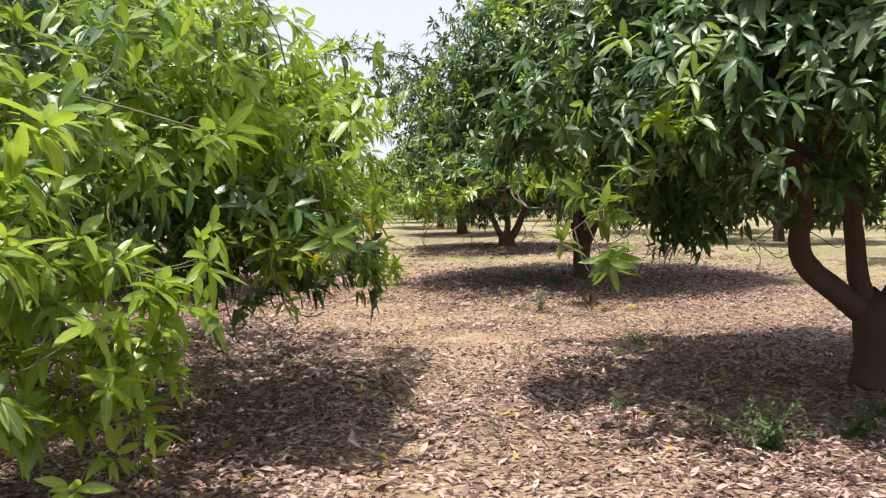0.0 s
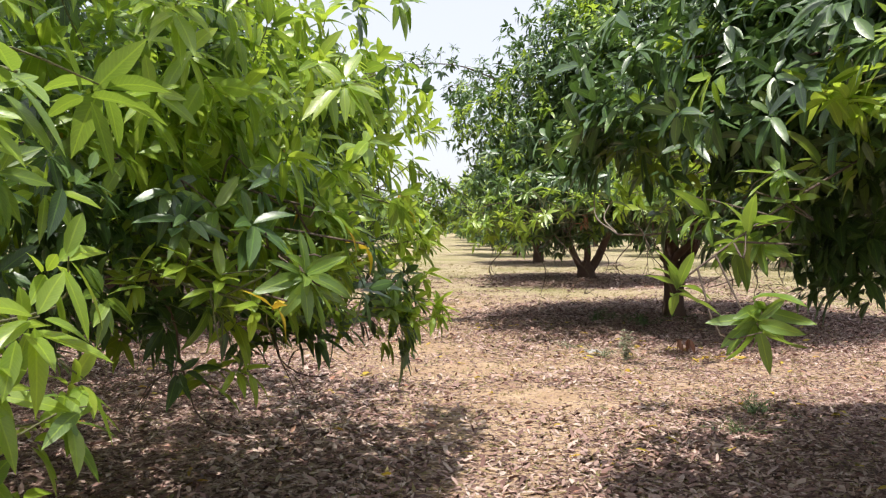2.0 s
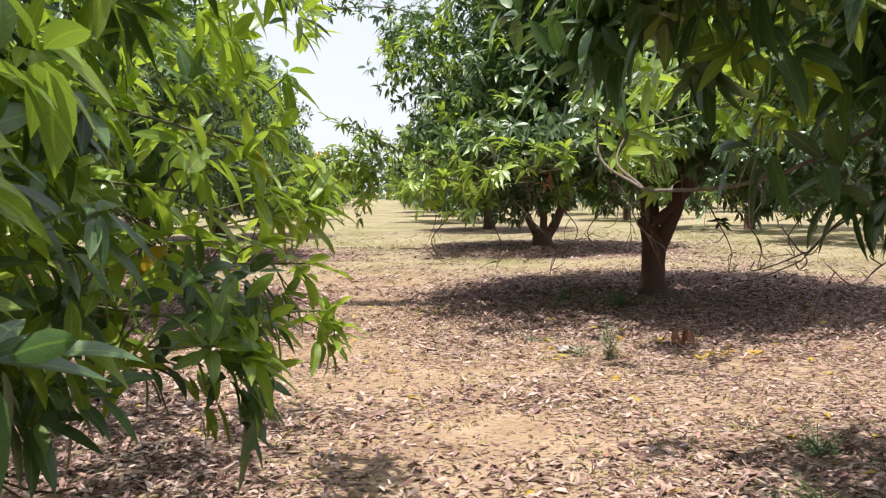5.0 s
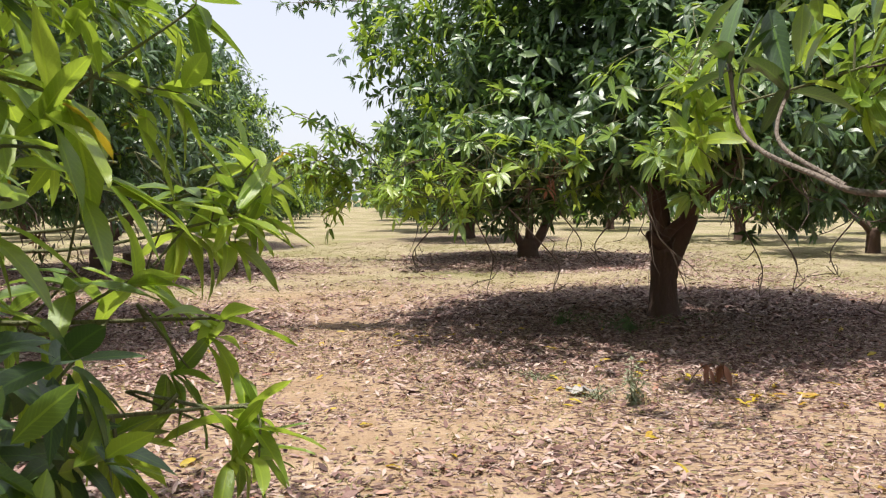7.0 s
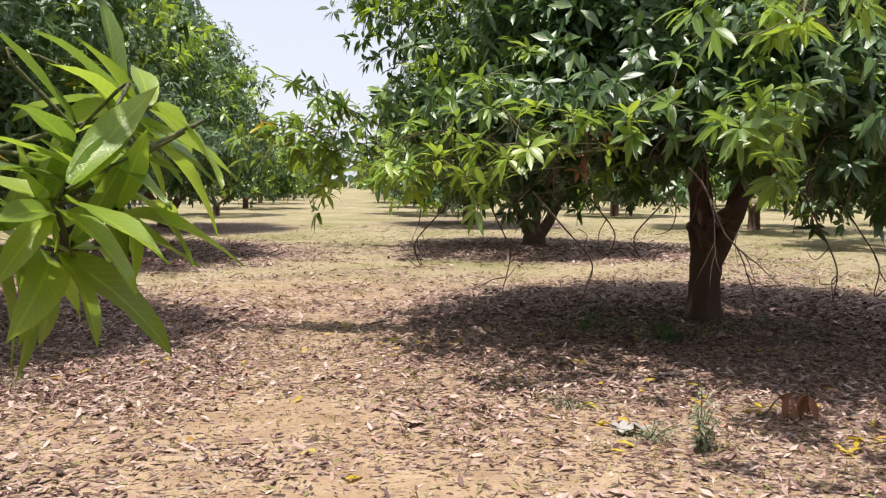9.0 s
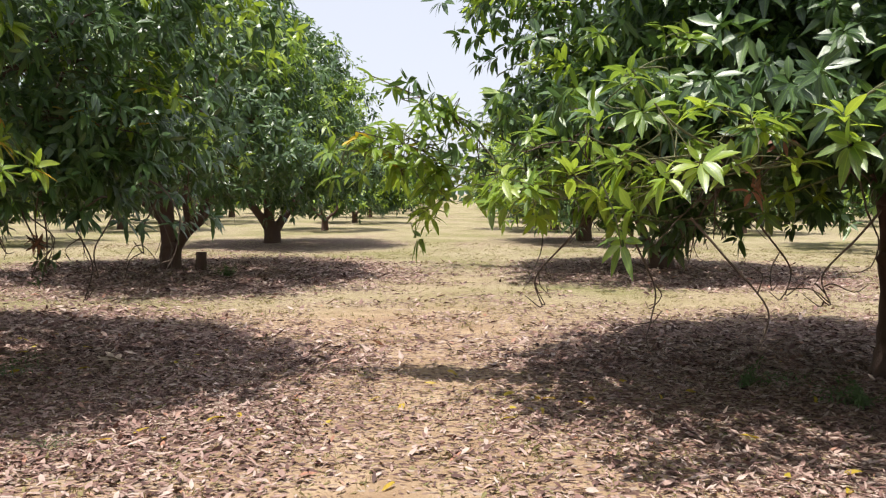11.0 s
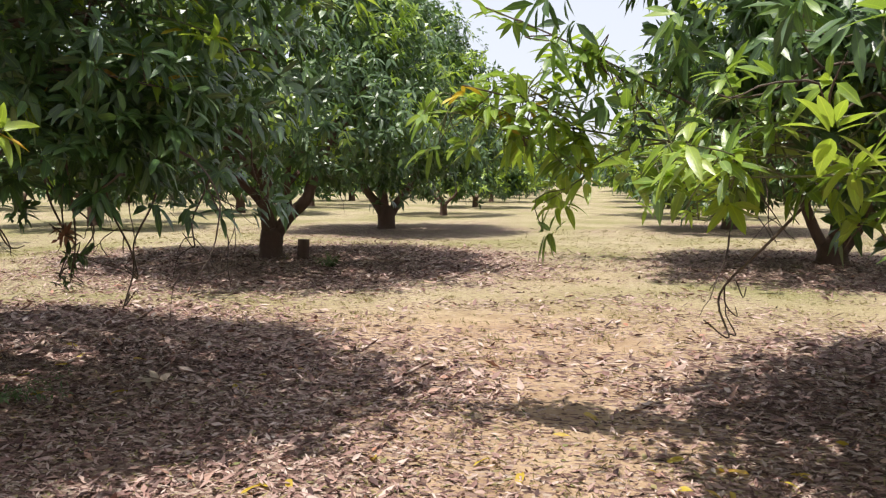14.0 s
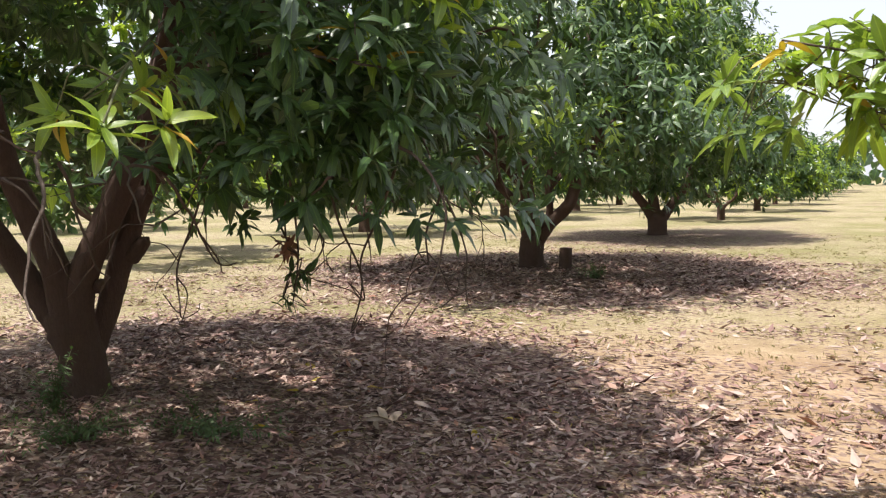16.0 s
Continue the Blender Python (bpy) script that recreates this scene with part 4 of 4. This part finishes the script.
for x, y, z, drop, lean in ((-4.25, 15.1, 1.5, 1.0, 0.15), (-4.0, 15.0, 1.45, 0.75, -0.2), (-4.6, 14.9, 1.5, 0.8, 0.1), (-5.1, 14.6, 1.45, 0.85, -0.25), (-4.8, 15.3, 1.5, 0.7, 0.3), (-3.7, 15.2, 1.5, 0.6, -0.15)):
    hanging_twig(tree_f, [(x - lean, y, z), (x - lean * 0.4, y, z - drop * 0.35), (x + lean * 0.5, y + 0.05, z - drop * 0.7), (x + lean * 0.2, y, z - drop), (x + lean * 0.8, y, z - drop + 0.1)])
for x, y, z, drop, lean in ((2.5, 9.0, 1.45, 0.5, 0.25), (2.9, 9.3, 1.4, 0.6, -0.3), (3.3, 9.4, 1.4, 0.65, 0.3), (3.7, 9.2, 1.45, 0.6, -0.25), (2.2, 8.7, 1.5, 0.45, -0.2), (4.0, 9.5, 1.4, 0.55, 0.3)):
    hanging_twig(tree_a, [(x - lean, y, z), (x - lean * 0.2, y, z - drop * 0.4), (x + lean, y + 0.05, z - drop * 0.8), (x + lean * 1.6, y, z - drop), (x + lean * 2.2, y, z - drop + 0.14)])
for x, y, z, drop, lean in ((2.9, 13.6, 1.3, 0.85, 0.2), (3.2, 13.6, 1.3, 0.8, 0.25), (3.7, 13.4, 1.35, 0.7, -0.2), (1.3, 14.4, 1.35, 0.6, 0.2), (0.4, 14.3, 1.3, 0.75, 0.15), (-0.2, 14.6, 1.3, 0.7, -0.25), (0.9, 13.6, 1.3, 0.8, 0.3), (1.6, 13.9, 1.35, 0.6, -0.2)):
    hanging_twig(tree_b, [(x - lean, y, z), (x - lean * 0.3, y, z - drop * 0.3), (x + lean * 0.6, y + 0.05, z - drop * 0.7), (x + lean * 0.4, y, z - drop), (x + lean * 0.9, y, z - drop + 0.08)])
hanging_twig(tree_b, [(1.2, 14.5, 2.1), (0.95, 14.3, 1.8), (0.86, 14.2, 1.5), (0.83, 14.1, 1.15)], 0.022)
spray(tree_b, rt, [(1.3, 14.0, 1.8), (1.1, 13.85, 1.6), (1.0, 13.8, 1.5)], 3, M_RUST, 0.13, per=6, spread=0.06)


# ---- far trees ----
def far_tree_master(seed, R, z0, z1, n, per, size):
    TREES["far"] = (0, 0, R, z0, z1)
    t = mango_tree("far", "distant mango tree with a rounded green crown", [(0, 0, 0, 0.2), (0, 0, 0.35, 0.18), (0, 0, 0.6, 0.18)], plain_limbs(3, seed, 0.5, R, z0), seed, n, per=per, size=size, near=False, young=0.2, detail=0)
    del TREES["far"]
    return t


masters = [far_tree_master(201, 3.2, 0.95, 5.0, 1600, 6, 0.32), far_tree_master(202, 2.9, 0.7, 4.2, 760, 5, 0.46), far_tree_master(203, 3.5, 0.85, 5.4, 860, 5, 0.46)]
rf = np.random.default_rng(17)
close_places = [(-0.1, 44.0), (-9.2, 41.0), (-10.0, 49.5), (11.6, 9.0), (11.4, 17.5), (10.6, 26.5), (-15.4, 12.5), (-15.8, 21.5), (-16.6, 30.5), (-17.0, 39.5)]
far_places = [(-0.95 * k, 44.0 + 9.4 * k) for k in range(1, 8)] + [(-11.2 - 0.9 * k, 58.5 + 9.2 * k) for k in range(6)]
for off, k0, k1 in ((8.6, 2, 9), (18, 0, 8), (27, 1, 8), (-18, 3, 9), (-27.5, 0, 8), (-38, 1, 8)):
    for k in range(k0, k1):
        if rf.random() < 0.85:
            far_places.append((2.6 + off - 0.09 * (9.3 * k) + rf.normal(0, 0.7), 15.4 + 9.3 * k + rf.normal(0, 0.9) + (4 if off < 0 else 0)))
used = [False] * 3
for n, (px, py) in enumerate(close_places + far_places):
    i = 0 if n < len(close_places) else 1 + n % 2
    m = pose(px, py, -0.09, 0, 0, rf.uniform(0, 360)) @ Matrix.Diagonal((*[rf.uniform(0.72, 0.86) if px < -8 and px > -14 else rf.uniform(0.82, 1.05)] * 3, 1))
    if not used[i]:
        used[i], masters[i].matrix_basis = True, m
    else:
        copy_thing(masters[i], m)


def distant_woods():
    """A ragged belt of trees round the orchard, far off."""
    rng = np.random.default_rng(31)
    n = 11000
    a = rng.uniform(0, 2 * np.pi, n)
    r = rng.uniform(125, 150, n)
    top = 5.5 + 1.8 * np.sin(a * 23) * np.sin(a * 41 + 1) + 1.2 * np.sin(a * 97)
    z = np.clip(top, 2.5, 9) * rng.random(n) ** 0.8
    P = np.stack([np.cos(a) * r, np.sin(a) * r + 15, z], -1)
    way = unit(rng.normal(0, 1, (n, 3)))
    L = rng.uniform(1.1, 2.4, n)
    v, t = leaves(P, way, unit(rng.normal(0, 1, (n, 3))), L, L * 0.8, np.full(n, 0.2), 0.1, 1)
    v[:, 2] = np.maximum(v[:, 2], -0.1)
    ob = mesh_part("far_trees", tri_mesh("far_trees", v, t, False), M_LEAF)
    tagged(ob, "hazy green belt of trees beyond the orchard", "trees", kind="stuff")


distant_woods()


# ---- things on the ground ----
def scatter(rng, n, lo, hi, amount):
    x, y = rng.uniform(lo[0], hi[0], n), rng.uniform(lo[1], hi[1], n)
    keep = rng.random(n) < amount(x, y)
    return x[keep], y[keep]


def litter(name, rng, x, y, size, detail, lift, mat=None, label="brown and pinkish dry mango leaves covering the soil"):
    n = len(x)
    z = ground_z(x, y) + rng.uniform(0.002, lift, n)
    a = rng.uniform(0, 2 * np.pi, n)
    tilt = rng.normal(0, 0.26, n)
    way = np.stack([np.cos(a) * np.cos(tilt), np.sin(a) * np.cos(tilt), np.sin(tilt)], -1)
    L = size * np.clip(rng.lognormal(-0.08, 0.38, n), 0.35, 1.75)
    base = np.stack([x, y, z], -1) - way * L[:, None] / 2
    up = unit(np.array([[0, 0, 1.0]]) + rng.normal(0, 0.32, (n, 3)))
    flip = np.where(rng.random(n) < 0.5, 1.0, -1.0)
    v, t = leaves(base, way, up, L, L * rng.uniform(0.2, 0.42, n), flip * rng.uniform(0.0, 0.35, n), 0.22, detail)
    floor = ground_z(v[:, 0], v[:, 1]) + 0.001
    v[:, 2] = np.maximum(v[:, 2], floor)
    ob = mesh_part(name, tri_mesh(name, v, t, False), mat or M_DEAD)
    return tagged(ob, label, "leaf litter", kind="stuff")


rl = np.random.default_rng(41)
x, y = scatter(rl, 255000, (-8.0, 1.5), (6.0, 16.5), lambda x, y: 0.9 * litter_amount(x, y) ** 1.1)
near = lane_distance(x, y) < 1.9
litter("leaf_litter", rl, x[near], y[near], 0.06, 1, 0.026)
litter("leaf_litter", rl, x[~near], y[~near], 0.054, 0, 0.022)
x, y = scatter(rl, 130000, (-5.5, 2.0), (4.5, 15.5), lambda x, y: np.clip(0.25 + litter_amount(x, y), 0, 1) * np.clip(1.2 - lane_distance(x, y) / 5, 0, 1))
half = len(x) * 7 // 10
litter("leaf_crumbs", rl, x[:half], y[:half], 0.036, 0, 0.008, label="small broken bits of dead leaves on the soil")
litter("straw_bits", rl, x[half:], y[half:], 0.042, 0, 0.006, M_GRASS, "short bits of straw scattered on the soil")
x, y = scatter(rl, 100000, (-12, 15.5), (7, 29), lambda x, y: litter_amount(x, y) ** 1.3 * np.clip((32 - y) / 10, 0.1, 1))
litter("leaf_litter", rl, x, y, 0.085, 0, 0.022)

# freshly fallen yellow leaves, each by itself
yellow_spots = [(0.95, 12.05, 8), (1.35, 12.6, 9), (2.25, 11.8, 9), (2.6, 11.5, 9), (1.9, 12.6, 6), (1.5, 5.6, 7), (2.2, 6.8, 7), (1.1, 7.6, 5), (2.6, 8.6, 6), (-0.15, 14.3, 6), (0.3, 15.0, 4), (-4.7, 14.8, 6), (-2.6, 13.5, 5), (-1.6, 14.2, 4), (-5.3, 15.8, 4)]
spots = [(a + rl.normal(0, 0.28), b + rl.normal(0, 0.3)) for a, b, k in yellow_spots for _ in range(k)]
spots += [(a, b) for a, b in zip(*scatter(rl, 170, (-5, 2), (4.5, 16), lambda x, y: np.full(x.shape, 0.7)))]
for a, b in spots:
    ob = new("fallen_leaf", leaf_mesh(M_YELLOW, int(rl.integers(5))))
    L = rl.uniform(0.10, 0.17)
    ob.matrix_basis = Matrix.Translation((a, b, float(ground_z(np.array(a), np.array(b))) + 0.022)) @ pose(0, 0, 0, rl.normal(0, 14), rl.normal(0, 5), rl.uniform(0, 360)) @ Matrix.Diagonal((L, L, L, 1))
    tagged(ob, "yellow fallen mango leaf lying on dry litter", "leaf", "yellow fallen leaves")


def grass(name, label, rng, x, y, height, mat, per):
    """Tufts of upright blades."""
    n = len(x) * per
    X, Y = np.repeat(x, per) + rng.normal(0, 0.035, n), np.repeat(y, per) + rng.normal(0, 0.035, n)
    P = np.stack([X, Y, ground_z(X, Y)], -1)
    way = unit(np.stack([rng.normal(0, 0.6, n), rng.normal(0, 0.6, n), np.ones(n)], -1))
    L = height * rng.uniform(0.4, 1.2, n)
    v, t = leaves(P, way, unit(rng.normal(0, 1, (n, 3)) * np.array([1, 1, 0.1])), L, np.full(n, 0.006) + L * 0.03, rng.uniform(0.2, 0.9, n), 0.1, 0)
    ob = mesh_part(name, tri_mesh(name, v, t, False), mat)
    return tagged(ob, label, "grass", kind="stuff")


x, y = scatter(rl, 13000, (-13, 4), (9, 34), lambda x, y: np.clip(0.75 - canopy_shade(x, y) + 0.4 * waves(x, y, 0.9, 21), 0.02, 0.9) * np.clip((y - 3) / 9, 0.15, 1))
grass("dry_grass", "sparse straw-coloured dry grass on the soil", rl, x, y, 0.07, M_GRASS, 7)
x, y = scatter(rl, 1500, (-5, 1), (5, 16), lambda x, y: np.clip(0.1 + 0.6 * waves(x, y, 1.6, 25), 0, 0.6))
grass("green_grass", "small green grass shoots among dead leaves", rl, x, y, 0.045, M_WEED, 5)


def weed(rng, at, height, width, count, mat, label):
    """A bushy low herb: stems from one root with small leaves."""
    x, y = at
    z = float(ground_z(np.array(x), np.array(y)))
    plant = new("weed_plant")
    plant.location = (x, y, z)
    tagged(plant, label, "weed", "low weeds")
    stems, P, A = [], [], []
    for _ in range(count):
        tip = np.array([rng.normal(0, width), rng.normal(0, width), height * rng.uniform(0.5, 1.1)])
        line = smooth_line([(0, 0, -0.01), tip * np.array([0.4, 0.4, 0.55]), tip], 4)
        stems.append(tube(line, np.linspace(0.004, 0.002, len(line)), 4))
        for q in line[2:]:
            P.append(q)
            A.append(unit(tip + np.array([0, 0, 0.2])))
    mesh_part("stem", tri_mesh("stem", *join(stems)), M_SHOOT, plant)
    v, t = whorls(rng, np.array(P), np.array(A), 6, min(0.05, height * 0.22), 1)
    mesh_part("foliage", tri_mesh("foliage", v, t), mat, plant, kind="stuff")


for at, h, w, c, mat, label in (
        ((1.32, 11.55), 0.36, 0.10, 7, M_PALE, "pale grey-green weed with upright feathery stems"),
        ((1.1, 11.75), 0.12, 0.15, 9, M_PALE, "low pale green weed spreading on litter"),
        ((2.0, 5.1), 0.32, 0.2, 16, M_WEED, "bushy dark green weed in the shade"),
        ((2.6, 5.3), 0.2, 0.15, 9, M_WEED, "small green weed by a mango trunk"),
        ((3.0, 5.7), 0.15, 0.15, 8, M_WEED, "small green weed by a mango trunk"),
        ((1.25, 6.1), 0.14, 0.1, 6, M_WEED, "small green weed in the leaf litter"),
        ((-5.3, 14.0), 0.17, 0.3, 20, M_WEED, "dark green weed patch under a mango tree"),
        ((-4.8, 14.5), 0.17, 0.3, 18, M_WEED, "dark green weed patch under a mango tree"),
        ((-5.85, 14.2), 0.35, 0.07, 8, M_WEED, "tall green weed leaning on a mango trunk"),
        ((2.0, 14.6), 0.2, 0.3, 14, M_WEED, "dark green weed patch under a mango tree"),
        ((1.3, 15.1), 0.18, 0.2, 10, M_WEED, "dark green weed patch under a mango tree"),
        ((-5.9, 22.6), 0.2, 0.3, 14, M_WEED, "dark green weed patch beside a stump"),
        ((0.35, 5.5), 0.09, 0.05, 4, M_WEED, "small green seedling in the leaf litter"),
        ((2.05, 8.9), 0.16, 0.16, 12, M_WEED, "low yellow-green weed at the edge of shade"),
        ((1.75, 8.1), 0.13, 0.12, 8, M_WEED, "low yellow-green weed at the edge of shade"),
        ((0.75, 12.4), 0.10, 0.16, 8, M_PALE, "low pale green weed spreading on litter"),
        ((-3.2, 12.9), 0.10, 0.06, 4, M_WEED, "small green seedling in the leaf litter")):
    weed(rl, at, h, w, c, mat, label)


def stump(at):
    x, y = at
    z = float(ground_z(np.array(x), np.array(y)))
    thing = new("tree_stump")
    thing.location = (x, y, z)
    tagged(thing, "short brown sawn post standing in leaf litter", "stump")
    v, t = tube([(0, 0, -0.08), (0, 0, 0.05), (0.005, 0, 0.2), (0.01, 0, 0.33)], [0.11, 0.10, 0.095, 0.095], 14, 0.04, rl)
    v[-1] = (0.01, 0, 0.335)
    mesh_part("trunk", tri_mesh("trunk", v, t), M_BARK, thing)


stump((-6.72, 23.3))


def dry_bunch(at, n, size, label, mat, high=0.17, fall=(35, 80)):
    """A fallen sprig of curled dry leaves that still hang together."""
    x, y = at
    z = float(ground_z(np.array(x), np.array(y)))
    thing = new("dry_leaf_bunch")
    thing.location = (x, y, z)
    tagged(thing, label, "leaf")
    mesh_part("stalk", tri_mesh("stalk", *tube(smooth_line([(-0.16, 0, 0.01), (-0.05, 0.03, 0.8 * high), (0.05, 0.02, high), (0.12, 0, 0.7 * high)], 4), np.linspace(0.006, 0.003, 13), 5)), M_TWIG, thing)
    for k in range(n):
        ob = new("leaf", leaf_mesh(mat, int(rl.integers(5))))
        ob.parent = thing
        L = size * rl.uniform(0.7, 1.1)
        ob.matrix_basis = pose(rl.uniform(-0.08, 0.12), rl.normal(0, 0.03), high, rl.normal(0, 40), rl.uniform(*fall), rl.uniform(0, 360)) @ Matrix.Diagonal((L, L, L, 1))


dry_bunch((2.05, 12.15), 11, 0.19, "rust-brown sprig of curled dry mango leaves", M_RUST)
dry_bunch((-4.0, 15.12), 12, 0.15, "pale sprig of curled dry mango leaves", M_STRAW, 0.05, (-55, 8))


def pale_scrap(at):
    """A small crumpled pale sheet on the litter."""
    rng = np.random.default_rng(77)
    k = 7
    u, v = np.meshgrid(np.linspace(-0.5, 0.5, k), np.linspace(-0.5, 0.5, k))
    x, y = at
    z = float(ground_z(np.array(x), np.array(y)))
    V = np.stack([u * 0.24 + rng.normal(0, 0.01, u.shape), v * 0.14 + rng.normal(0, 0.01, u.shape), 0.03 + np.abs(rng.normal(0, 0.022, u.shape))], -1).reshape(-1, 3)
    i, j = np.meshgrid(np.arange(k - 1), np.arange(k - 1), indexing="ij")
    a = (i * k + j).ravel()
    T = np.concatenate([np.stack([a, a + 1, a + k + 1], -1), np.stack([a, a + k + 1, a + k], -1)])
    m, n, l, p = material("pale_scrap")
    l.new(ramp(n, l, noise_tex(n, l, 30, 4), [(0.3, (0.3, 0.27, 0.25)), (0.7, (0.5, 0.47, 0.44))]), p.inputs["Base Color"])
    p.inputs["Roughness"].default_value = 0.6
    ob = mesh_part("crumpled_scrap", tri_mesh("crumpled_scrap", V, T, False), m)
    ob.location = (x, y, z)
    tagged(ob, "small crumpled pale scrap lying on dry leaves", "scrap")


pale_scrap((1.02, 11.85))
